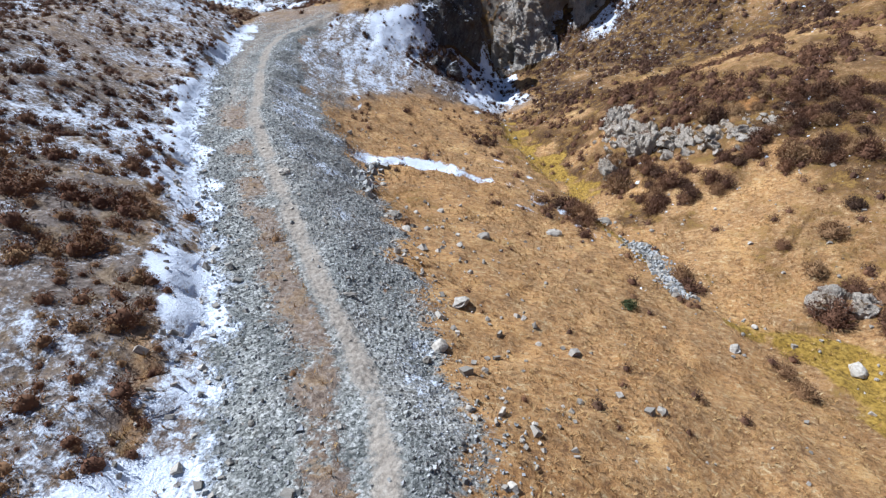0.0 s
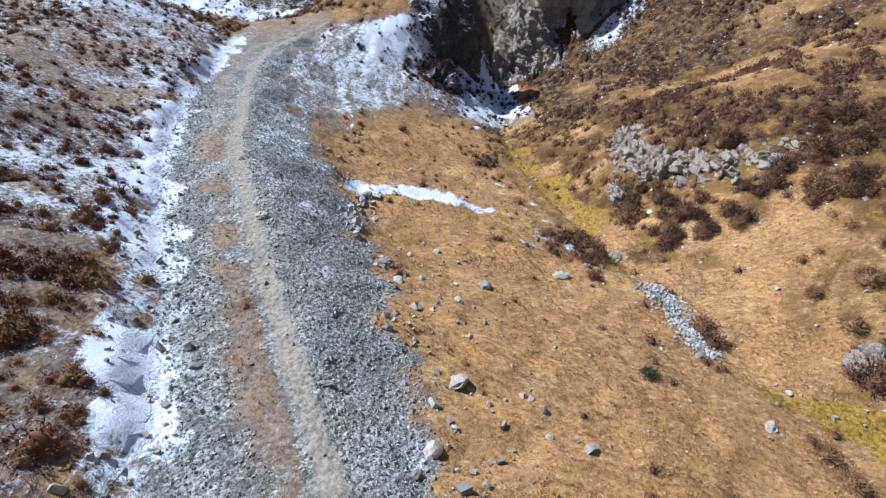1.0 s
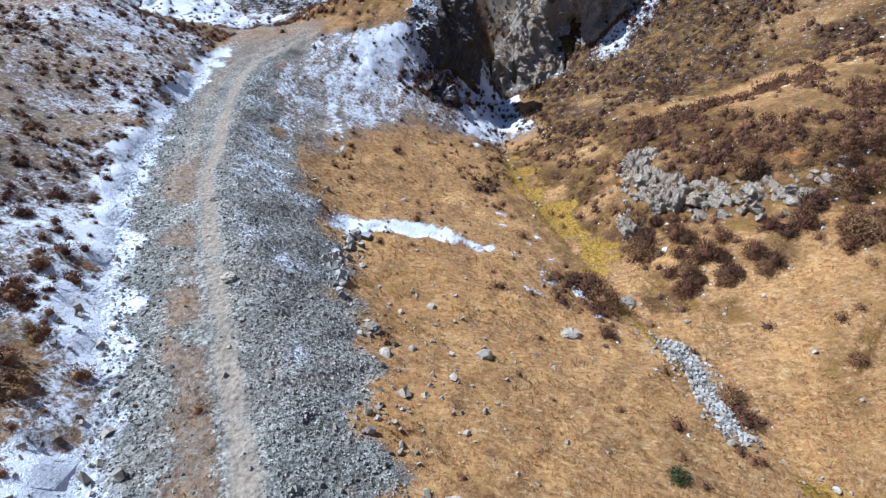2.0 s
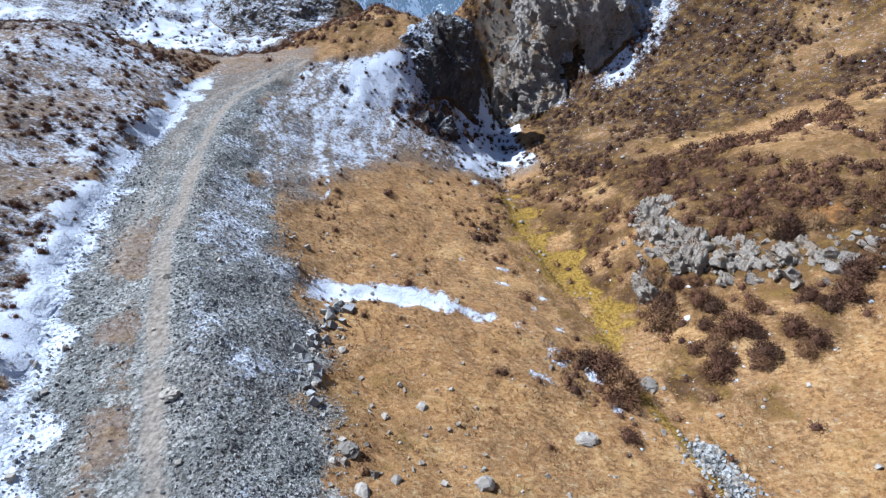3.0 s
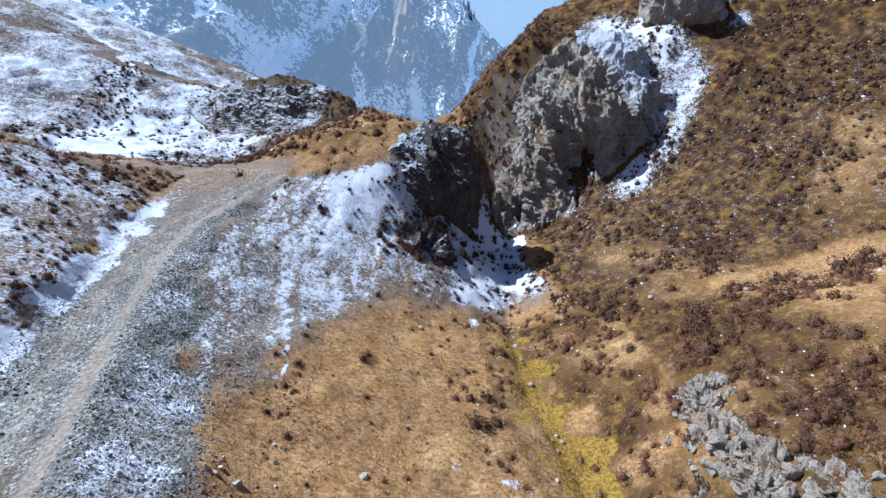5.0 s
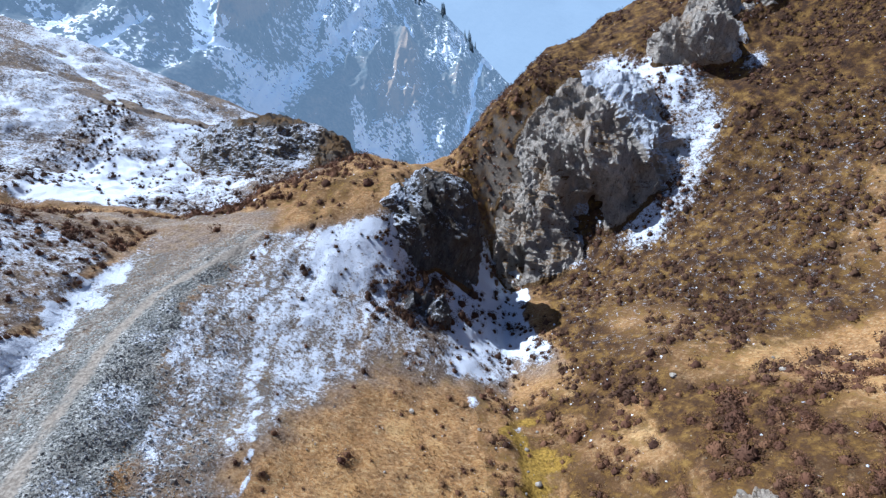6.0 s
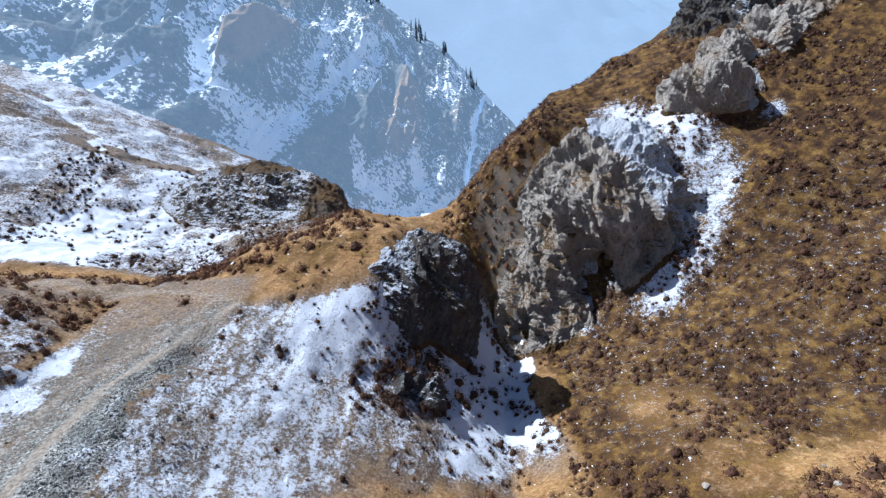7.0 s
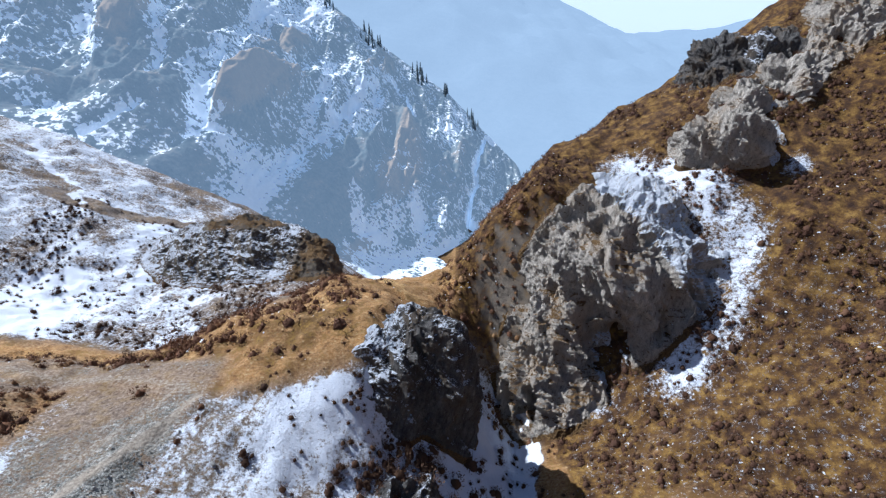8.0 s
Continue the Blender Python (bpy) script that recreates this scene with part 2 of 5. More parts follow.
def ground_material():
    m, nt, b = material("hillside_ground")
    co = where(nt)
    a1, a2 = attribute(nt, "cover_a"), attribute(nt, "cover_b")
    sa, sb = nt.nodes.new("ShaderNodeSeparateColor"), nt.nodes.new("ShaderNodeSeparateColor")
    nt.links.new(a1.outputs["Color"], sa.inputs[0])
    nt.links.new(a2.outputs["Color"], sb.inputs[0])
    snow, gravel, track = sa.outputs
    moss, brown, rust = sb.outputs
    big = noise_of(nt, co, 0.22, 5, 0.62)
    mid = noise_of(nt, co, 1.1, 5, 0.7)
    fine = noise_of(nt, co, 5.5, 5, 0.72)
    tiny = noise_of(nt, co, 16.0, 4, 0.7)
    # dry grass
    mix1 = maths(nt, "ADD", maths(nt, "MULTIPLY", big, 0.62), maths(nt, "MULTIPLY", mid, 0.38))
    grass = colours(nt, mix1, (0.36, (0.16, 0.07, 0.028)), (0.45, (0.31, 0.14, 0.046)), (0.52, (0.43, 0.225, 0.076)), (0.58, (0.52, 0.325, 0.135)), (0.68, (0.48, 0.35, 0.17)))
    tuft = colours(nt, fine, (0.34, (0.15, 0.085, 0.035)), (0.48, (0.47, 0.29, 0.11)), (0.64, (0.64, 0.48, 0.25)))
    red = noise_of(nt, co, 0.24, 6, 0.72)
    grass = blend(nt, maths(nt, "MULTIPLY", step(nt, red, 0.39, 0.55), 0.9), grass, colours(nt, mid, (0.38, (0.14, 0.062, 0.028)), (0.6, (0.33, 0.16, 0.06))))
    grass = blend(nt, 0.36, grass, tuft)
    thatch = noise_of(nt, co, 3.0, 6, 0.78, (1.0, 1.7, 1.0))
    grass = blend(nt, maths(nt, "MULTIPLY", step(nt, thatch, 0.51, 0.62), 0.75), grass, (0.13, 0.066, 0.030))
    grass = blend(nt, maths(nt, "MULTIPLY", step(nt, thatch, 0.45, 0.36), 0.7), grass, (0.55, 0.43, 0.24))
    grass = blend(nt, step(nt, tiny, 0.58, 0.72), grass, (0.14, 0.08, 0.036))
    # brown scrub ground
    scrub = colours(nt, mid, (0.36, (0.028, 0.014, 0.008)), (0.46, (0.066, 0.033, 0.012)), (0.54, (0.125, 0.067, 0.018)), (0.66, (0.235, 0.14, 0.038)))
    scrub = blend(nt, step(nt, fine, 0.50, 0.70), scrub, (0.05, 0.025, 0.018))
    col = blend(nt, step(nt, maths(nt, "ADD", brown, maths(nt, "MULTIPLY", maths(nt, "SUBTRACT", mid, 0.5), 0.9)), 0.36, 0.62), grass, scrub)
    col = blend(nt, step(nt, maths(nt, "ADD", rust, maths(nt, "MULTIPLY", maths(nt, "SUBTRACT", mid, 0.5), 1.2)), 0.4, 0.8), col, colours(nt, fine, (0.35, (0.16, 0.07, 0.025)), (0.6, (0.42, 0.20, 0.065))))
    col = blend(nt, step(nt, maths(nt, "ADD", moss, maths(nt, "MULTIPLY", maths(nt, "SUBTRACT", mid, 0.5), 1.3)), 0.40, 0.70), col, colours(nt, fine, (0.36, (0.11, 0.065, 0.012)), (0.5, (0.28, 0.17, 0.026)), (0.64, (0.40, 0.26, 0.055))))
    dull = colours(nt, fine, (0.36, (0.075, 0.06, 0.052)), (0.5, (0.19, 0.155, 0.13)), (0.62, (0.32, 0.27, 0.23)))
    dull = blend(nt, maths(nt, "MULTIPLY", step(nt, mid, 0.48, 0.60), 0.55), dull, colours(nt, fine, (0.36, (0.12, 0.075, 0.04)), (0.6, (0.34, 0.24, 0.13))))
    col = blend(nt, maths(nt, "MULTIPLY", a2.outputs["Alpha"], 0.85), col, dull)
    # crushed stone
    v1, v2 = cells(nt, co, 9.0), cells(nt, co, 21.0)
    sp1, sp2 = nt.nodes.new("ShaderNodeSeparateColor"), nt.nodes.new("ShaderNodeSeparateColor")
    nt.links.new(v1, sp1.inputs[0]); nt.links.new(v2, sp2.inputs[0])
    tone = maths(nt, "ADD", maths(nt, "MULTIPLY", sp1.outputs[0], 0.45), maths(nt, "MULTIPLY", sp2.outputs[0], 0.55))
    stone = colours(nt, tone, (0.12, (0.06, 0.062, 0.056)), (0.38, (0.18, 0.182, 0.165)), (0.6, (0.32, 0.318, 0.29)), (0.88, (0.52, 0.51, 0.48)))
    stone = blend(nt, step(nt, big, 0.45, 0.66), stone, blend(nt, 0.28, stone, (0.24, 0.18, 0.13)))
    heap = noise_of(nt, co, 0.75, 4, 0.7, (1.0, 0.7, 1.0))
    stone = blend(nt, maths(nt, "MULTIPLY", step(nt, heap, 0.56, 0.42), 0.6), stone, blend(nt, 0.75, stone, (0.05, 0.055, 0.052)))
    g_in = step(nt, maths(nt, "ADD", gravel, maths(nt, "MULTIPLY", maths(nt, "SUBTRACT", fine, 0.5), 1.4)), 0.35, 0.65)
    col = blend(nt, g_in, col, stone)
    dust = colours(nt, fine, (0.34, (0.16, 0.13, 0.10)), (0.50, (0.27, 0.23, 0.185)), (0.66, (0.37, 0.33, 0.275)))
    col = blend(nt, step(nt, maths(nt, "ADD", track, maths(nt, "MULTIPLY", maths(nt, "SUBTRACT", fine, 0.5), 1.0)), 0.35, 0.75), col, dust)
    # bare rock where the ground is steep
    rock = colours(nt, mid, (0.30, (0.07, 0.06, 0.05)), (0.5, (0.22, 0.185, 0.145)), (0.7, (0.38, 0.32, 0.25)))
    steep = step(nt, maths(nt, "ADD", up_ness(nt), maths(nt, "MULTIPLY", maths(nt, "SUBTRACT", mid, 0.5), 0.35)), 0.54, 0.40)
    col = blend(nt, steep, col, rock)
    # thin snow caught between stones and stems
    patch = noise_of(nt, co, 2.3, 5, 0.7)
    grain = maths(nt, "ADD", maths(nt, "MULTIPLY", patch, 0.40), maths(nt, "ADD", maths(nt, "MULTIPLY", fine, 0.38), maths(nt, "MULTIPLY", tiny, 0.22)))
    s_in = step(nt, maths(nt, "ADD", maths(nt, "MULTIPLY", maths(nt, "SUBTRACT", snow, 0.5), 0.46), grain), 0.465, 0.585)
    s_in = maths(nt, "MULTIPLY", s_in, step(nt, snow, 0.04, 0.16))
    col = blend(nt, s_in, col, colours(nt, tiny, (0.3, (0.62, 0.67, 0.77)), (0.6, SNOW)))
    put(nt, b.inputs["Base Color"], col)
    put(nt, b.inputs["Roughness"], maths(nt, "SUBTRACT", 0.95, maths(nt, "MULTIPLY", s_in, 0.35)))
    b.inputs["Specular IOR Level"].default_value = 0.25
    dist = cells(nt, co, 6.0, "Distance")
    h = maths(nt, "ADD", maths(nt, "MULTIPLY", fine, 1.0), maths(nt, "MULTIPLY", tiny, 0.5))
    h = maths(nt, "SUBTRACT", h, maths(nt, "MULTIPLY", maths(nt, "MULTIPLY", dist, g_in), 0.9))
    h = maths(nt, "MULTIPLY", h, maths(nt, "SUBTRACT", 1.0, maths(nt, "MULTIPLY", track, 0.7)))
    h = maths(nt, "ADD", h, maths(nt, "MULTIPLY", s_in, 0.35))
    bump(nt, b, h, 0.75, 0.15)
    return m


def rock_material(name, tones, snow, scale=1.0, edge=0.35, grown=0.0):
    """Weathered, ribbed rock; snow lies on what faces up, dry turf where it meets the slope."""
    m, nt, b = material(name)
    co = where(nt)
    mp = nt.nodes.new("ShaderNodeMapping")
    mp.inputs["Rotation"].default_value = (0.25, -0.35, 0.2)
    nt.links.new(co, mp.inputs["Vector"])
    tilt = mp.outputs["Vector"]
    big = noise_of(nt, co, 0.30 * scale, 5, 0.65)
    bed = noise_of(nt, tilt, 0.9 * scale, 7, 0.72, (1.4, 1.4, 0.5))
    crack = noise_of(nt, tilt, 2.6 * scale, 7, 0.78, (1.6, 1.3, 0.55))
    fine = noise_of(nt, co, 8.0 * scale, 5, 0.75)
    mix = maths(nt, "ADD", maths(nt, "MULTIPLY", bed, 0.40), maths(nt, "ADD", maths(nt, "MULTIPLY", crack, 0.35), maths(nt, "MULTIPLY", fine, 0.25)))
    col = colours(nt, mix, (0.39, tones[0]), (0.46, tones[1]), (0.53, tones[2]), (0.61, tones[3]))
    col = blend(nt, step(nt, big, 0.48, 0.64), col, blend(nt, 0.6, col, tones[4]))
    col = blend(nt, maths(nt, "MULTIPLY", step(nt, crack, 0.42, 0.34), 0.7), col, (0.045, 0.04, 0.037))
    # lichen and soil on ledges
    ledge = maths(nt, "ADD", up_ness(nt), maths(nt, "MULTIPLY", maths(nt, "SUBTRACT", crack, 0.5), 1.2))
    turf = step(nt, maths(nt, "ADD", ledge, maths(nt, "MULTIPLY", maths(nt, "SUBTRACT", big, 0.5), 2.2)), 0.62 + grown, 0.90 + grown)
    foot = attribute(nt, "turf").outputs["Fac"]
    foot = step(nt, maths(nt, "ADD", foot, maths(nt, "MULTIPLY", maths(nt, "SUBTRACT", crack, 0.5), 1.6)), 0.30, 0.55)
    turf = maths(nt, "MAXIMUM", turf, foot)
    col = blend(nt, turf, col, colours(nt, fine, (0.36, (0.07, 0.04, 0.018)), (0.52, (0.19, 0.11, 0.042)), (0.66, (0.32, 0.20, 0.08))))
    lie = maths(nt, "ADD", up_ness(nt), maths(nt, "ADD", maths(nt, "MULTIPLY", maths(nt, "SUBTRACT", crack, 0.5), 2.3), maths(nt, "ADD", maths(nt, "MULTIPLY", maths(nt, "SUBTRACT", fine, 0.5), 1.2), maths(nt, "MULTIPLY", maths(nt, "SUBTRACT", big, 0.5), 0.8))))
    s_at = attribute(nt, "snow").outputs["Fac"]
    lie = maths(nt, "ADD", lie, maths(nt, "SUBTRACT", maths(nt, "MULTIPLY", s_at, 1.9), 1.45 - snow))
    s_in = step(nt, lie, edge + 0.25, edge + 0.45)
    col = blend(nt, s_in, col, SNOW)
    put(nt, b.inputs["Base Color"], col)
    b.inputs["Roughness"].default_value = 0.9
    b.inputs["Specular IOR Level"].default_value = 0.25
    h = maths(nt, "ADD", maths(nt, "MULTIPLY", bed, 1.0), maths(nt, "ADD", maths(nt, "MULTIPLY", crack, 0.9), maths(nt, "MULTIPLY", fine, 0.4)))
    bump(nt, b, h, 1.0, 0.7 / scale ** 0.5)
    return m


def stone_material(name, dark, light, frost):
    m, nt, b = material(name)
    co = where(nt)
    isl = nt.nodes.new("ShaderNodeNewGeometry").outputs["Random Per Island"]
    obr = nt.nodes.new("ShaderNodeObjectInfo").outputs["Random"]
    r = maths(nt, "FRACT", maths(nt, "ADD", isl, obr))
    n = noise_of(nt, co, 9.0, 4, 0.7)
    col = blend(nt, r, dark, light)
    col = blend(nt, step(nt, n, 0.42, 0.62), col, blend(nt, 0.5, col, (0.16, 0.13, 0.10)))
    lie = maths(nt, "ADD", up_ness(nt), maths(nt, "MULTIPLY", maths(nt, "SUBTRACT", n, 0.5), 1.2))
    col = blend(nt, maths(nt, "MULTIPLY", step(nt, lie, 0.75, 0.95), frost), col, SNOW)
    put(nt, b.inputs["Base Color"], col)
    b.inputs["Roughness"].default_value = 0.85
    bump(nt, b, n, 0.5, 0.05)
    return m


def plant_material(name, *stops, rough=0.85):
    """Colour by plant: the object's random, or the plant's own tint in a joined stand."""
    m, nt, b = material(name)
    r = maths(nt, "FRACT", maths(nt, "ADD", attribute(nt, "tint").outputs["Fac"], maths(nt, "MULTIPLY", nt.nodes.new("ShaderNodeObjectInfo").outputs["Random"], attribute(nt, "own").outputs["Fac"])))
    isl = nt.nodes.new("ShaderNodeNewGeometry").outputs["Random Per Island"]
    col = colours(nt, r, *stops)
    col = blend(nt, maths(nt, "MULTIPLY", isl, 0.5), col, blend(nt, 0.35, col, (0.30, 0.175, 0.09)))
    put(nt, b.inputs["Base Color"], col)
    b.inputs["Roughness"].default_value = rough
    b.inputs["Specular IOR Level"].default_value = 0.15
    return m


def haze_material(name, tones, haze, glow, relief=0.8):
    """A distant range, with the bright valley air put in as even blue emission."""
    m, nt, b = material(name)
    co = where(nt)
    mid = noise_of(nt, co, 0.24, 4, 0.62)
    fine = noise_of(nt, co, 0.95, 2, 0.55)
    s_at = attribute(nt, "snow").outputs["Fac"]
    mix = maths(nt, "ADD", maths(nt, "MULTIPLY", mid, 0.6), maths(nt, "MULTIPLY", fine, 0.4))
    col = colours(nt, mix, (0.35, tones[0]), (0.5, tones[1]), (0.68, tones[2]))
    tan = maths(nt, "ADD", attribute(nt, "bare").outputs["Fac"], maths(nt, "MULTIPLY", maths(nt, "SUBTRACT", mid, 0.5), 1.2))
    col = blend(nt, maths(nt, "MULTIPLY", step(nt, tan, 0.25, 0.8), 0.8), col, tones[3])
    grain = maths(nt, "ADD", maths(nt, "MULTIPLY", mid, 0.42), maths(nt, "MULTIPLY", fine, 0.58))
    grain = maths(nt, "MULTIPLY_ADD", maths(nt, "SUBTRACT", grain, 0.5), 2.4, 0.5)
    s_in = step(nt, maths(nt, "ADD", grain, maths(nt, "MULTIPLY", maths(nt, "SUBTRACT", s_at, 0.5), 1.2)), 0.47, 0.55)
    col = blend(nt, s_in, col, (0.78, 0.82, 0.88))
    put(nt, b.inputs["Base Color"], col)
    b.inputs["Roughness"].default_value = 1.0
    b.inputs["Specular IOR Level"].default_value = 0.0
    # the haze: the slope itself emits, whatever light falls on it
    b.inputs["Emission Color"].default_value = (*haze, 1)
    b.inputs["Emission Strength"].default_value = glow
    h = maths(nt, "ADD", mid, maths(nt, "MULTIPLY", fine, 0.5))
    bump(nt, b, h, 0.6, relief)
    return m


def snow_material():
    m, nt, b = material("old_snow")
    n = noise_of(nt, where(nt), 14.0, 4, 0.7)
    put(nt, b.inputs["Base Color"], colours(nt, n, (0.3, (0.62, 0.67, 0.77)), (0.6, SNOW)))
    b.inputs["Roughness"].default_value = 0.6
    bump(nt, b, n, 0.5, 0.05)
    return m


MAT_SNOW = snow_material()
MAT_GROUND = ground_material()
GREYS = ((0.19, 0.172, 0.152), (0.44, 0.395, 0.34), (0.62, 0.56, 0.49), (0.76, 0.70, 0.62), (0.52, 0.40, 0.28))
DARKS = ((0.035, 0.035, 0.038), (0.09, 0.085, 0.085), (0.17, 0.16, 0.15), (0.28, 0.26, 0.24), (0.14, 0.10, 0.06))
PALES = ((0.24, 0.20, 0.155), (0.60, 0.51, 0.41), (0.76, 0.67, 0.56), (0.86, 0.78, 0.68), (0.62, 0.46, 0.30))
MAT_CLIFF = rock_material("grey_cliff_rock", GREYS, 0.0, 1.0, grown=0.12)
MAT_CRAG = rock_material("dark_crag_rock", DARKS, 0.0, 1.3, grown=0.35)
MAT_KNOLL = rock_material("knoll_rock", ((0.05, 0.045, 0.045), (0.12, 0.10, 0.085), (0.20, 0.165, 0.12), (0.28, 0.23, 0.16), (0.22, 0.14, 0.07)), 0.0, 1.6)
MAT_OUTCROP = rock_material("pale_outcrop_rock", PALES, -0.6, 2.2, grown=0.22)
MAT_GRAVEL = stone_material("crushed_stone", (0.13, 0.132, 0.122), (0.46, 0.455, 0.425), 0.22)
MAT_STONE = stone_material("weathered_stone", (0.19, 0.17, 0.14), (0.48, 0.43, 0.36), 0.0)
MAT_SHRUB = plant_material("shrub_twigs", (0.0, (0.042, 0.024, 0.017)), (0.35, (0.094, 0.044, 0.028)), (0.62, (0.155, 0.076, 0.041)), (0.85, (0.225, 0.13, 0.062)), (1.0, (0.29, 0.185, 0.088)))
MAT_GRASS = plant_material("dry_grass", (0.0, (0.26, 0.14, 0.055)), (0.5, (0.38, 0.23, 0.09)), (1.0, (0.50, 0.35, 0.16)))
MAT_GREEN = plant_material("juniper_green", (0.0, (0.03, 0.055, 0.02)), (1.0, (0.06, 0.10, 0.03)))
# pale blue-grey needles: the valley haze is mixed into the base colour
MAT_HAZED_NEEDLE = plant_material("hazed_spruce_needles", (0.0, (0.20, 0.27, 0.31)), (1.0, (0.27, 0.34, 0.38)))
MAT_BARK = plant_material("spruce_bark", (0.0, (0.09, 0.07, 0.055)), (1.0, (0.13, 0.10, 0.08)))
# emission strength here sets the painted haze of each range
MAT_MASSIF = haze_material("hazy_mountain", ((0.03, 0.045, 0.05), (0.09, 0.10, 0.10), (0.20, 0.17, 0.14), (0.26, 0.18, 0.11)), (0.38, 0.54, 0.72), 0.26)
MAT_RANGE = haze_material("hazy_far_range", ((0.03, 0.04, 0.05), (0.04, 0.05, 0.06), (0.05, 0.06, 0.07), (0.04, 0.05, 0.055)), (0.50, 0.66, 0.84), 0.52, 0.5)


# ---- what covers the ground ----
def xline(knots, y):
    a = np.array(knots, float)
    return np.interp(y, a[:, 0], a[:, 1])


# lines as (y, x)
TRACK = [(-14, 1.2), (0.3, -0.6), (2.5, -1.2), (4.9, -2.1), (8.4, -3.9), (12.6, -5.9), (18.4, -8.6), (24, -11.0), (28.3, -12.1), (33.7, -13.7), (38, -14.8), (42.3, -15.6), (46.4, -15.6), (49.7, -14.4), (53.2, -12.9), (57, -11.6)]
GRAVEL_OUT = [(-14, 3.2), (0.7, 1.4), (3.4, 0.8), (6.7, -0.4), (10.7, -1.6), (14, -2.2), (18, -3.3), (22, -4.7), (26, -6.6), (31.7, -9.0), (37, -11.2), (41, -12.4), (46, -13.2), (52, -12.4), (57, -11.2)]
DITCH_IN = [(-14, -4.4), (2.7, -6.1), (5.1, -6.8), (8.4, -8.5), (11.6, -10.3), (15, -11.6), (18.3, -12.6), (22.9, -14.6), (31.9, -16.9), (38.7, -18.5), (46, -19.8), (54, -21)]
DITCH_OUT = [(-14, -2.6), (1.4, -4.2), (5.7, -5.7), (10, -7.6), (14.6, -9.9), (21.2, -13.1), (30, -15.9), (37.1, -17.6), (46, -18.6), (54, -19.6)]
STREAM = [(-14, 20), (4, 17.6), (7.7, 16.6), (9.4, 15.1), (11, 13.2), (13, 12.2), (17, 11.5), (19.5, 10.6), (27.6, 9.6), (32, 8.0), (37.5, 6.6), (42.8, 6.1), (49.5, 6.2), (58, 7.4), (64, 8.2)]


def off_line(X, Z, pts):
    """Distance from a line of places."""
    d = np.full(X.shape, 1e9)
    for (ax, az), (bx, bz) in zip(pts, pts[1:]):
        vx, vz = bx - ax, bz - az
        u = np.clip(((X - ax) * vx + (Z - az) * vz) / (vx * vx + vz * vz), 0, 1)
        d = np.minimum(d, np.hypot(X - ax - u * vx, Z - az - u * vz))
    return d


def cover(X, Y):
    """Shares of snow, gravel, track, moss, brown scrub and rust at places of the ground."""
    wob = fbm(X * 0.55, Y * 0.55, octaves=3, seed=21)
    big = fbm(X * 0.12, Y * 0.12, octaves=3, seed=31)
    xi, xo, xt, xg, xs = (xline(k, Y) for k in (DITCH_IN, DITCH_OUT, TRACK, GRAVEL_OUT, STREAM))
    jag = fbm(X * 0.75 + 3.1, Y * 0.75, octaves=3, seed=24)
    near = ramp(-Y, -60, -54)
    hill = ramp(xi - X + 0.5 * wob, -0.1, 0.5) * ramp(-Y, -56, -50)
    ditch = ramp(X - xi + 0.5 * jag, -0.5, 0.0) * ramp(xo - X + 0.45 * jag + 0.3, -0.7, 0.6) * ramp(-Y, -54, -48)
    road = ramp(X - xo, -1.5, -0.3) * ramp(xg - X + 0.8 * jag + 0.3 * wob, -1.5, 1.2) * near
    # the pass, where the road widens and bends away
    turn = ramp(Y, 49, 52) * ramp(60.0 - Y - 0.15 * (X + 15), 0, 1.2) * ramp(X, -34, -30) * ramp(-11.2 - X, 0, 1.2)
    green = np.exp(-(((X + 18.8) / 4.0) ** 2 + ((Y - 54.5 - 0.15 * (X + 19)) / 2.3) ** 2) ** 2 * 1.2)
    gravel = np.clip(np.maximum(road * (0.92 - 0.25 * np.clip(big, 0, 1)), turn * (0.42 + 0.25 * jag)) - 1.1 * green, 0, 1)
    verge = ramp(X - xt + 0.4 * wob, -2.3, -1.5) * ramp(xt - X, 0.3, 0.8) * near * ramp(-Y, -34, -16) * np.clip(0.85 + 0.8 * jag, 0, 1)
    gravel = gravel * (1 - verge * (0.55 + 0.35 * np.clip(0.5 + big * 1.4, 0, 1) * ramp(-Y, -34, -18)))
    gravel = gravel * (1 - 0.18 * ramp(xt - X, 0.2, 1.0) * near)
    gravel = gravel * (1 - 0.28 * ramp(Y, 33, 43) * ramp(xt + 0.9 - X, -0.3, 0.3))
    wide = 0.50 + 0.12 * wob
    track = np.exp(-((X - xt) / wide) ** 2) * (0.80 + 0.20 * jag) * near
    track = np.maximum(track, 0.55 * np.exp(-((X - xt + 1.7) / 0.5) ** 2) * near * ramp(Y, 16, 24))
    bend = 57.3 - 0.03 * (X + 20) ** 2 * (X > -20)
    track = np.maximum(track, 0.55 * np.exp(-((Y - bend) / 0.9) ** 2) * ramp(-12.5 - X, -1, 0.5) * ramp(X, -40, -34))
    foot = 21.0 - 0.95 * (23.0 - X)                         # a worn footpath on the right bank
    # snow
    snow = ditch * (0.70 - 0.07 * ramp(-Y, -7, -2) + 0.12 * wob + 0.16 * jag + 0.05 * ramp(Y, 10, 18)) + hill * (0.465 + 0.12 * big + 0.10 * wob - 0.015 * ramp(-Y, -20, -8))
    slope_g = road * ramp(X - xt, 0.5, 1.2)
    snow = np.maximum(snow, road * (0.12 + 0.08 * ramp(Y, 14, 24)) * (1 - track) + slope_g * (0.13 + 0.05 * ramp(Y, 12, 24) + 0.24 * wob) + road * 0.26 * ramp(xo + 1.6 - X, 0, 2.0))
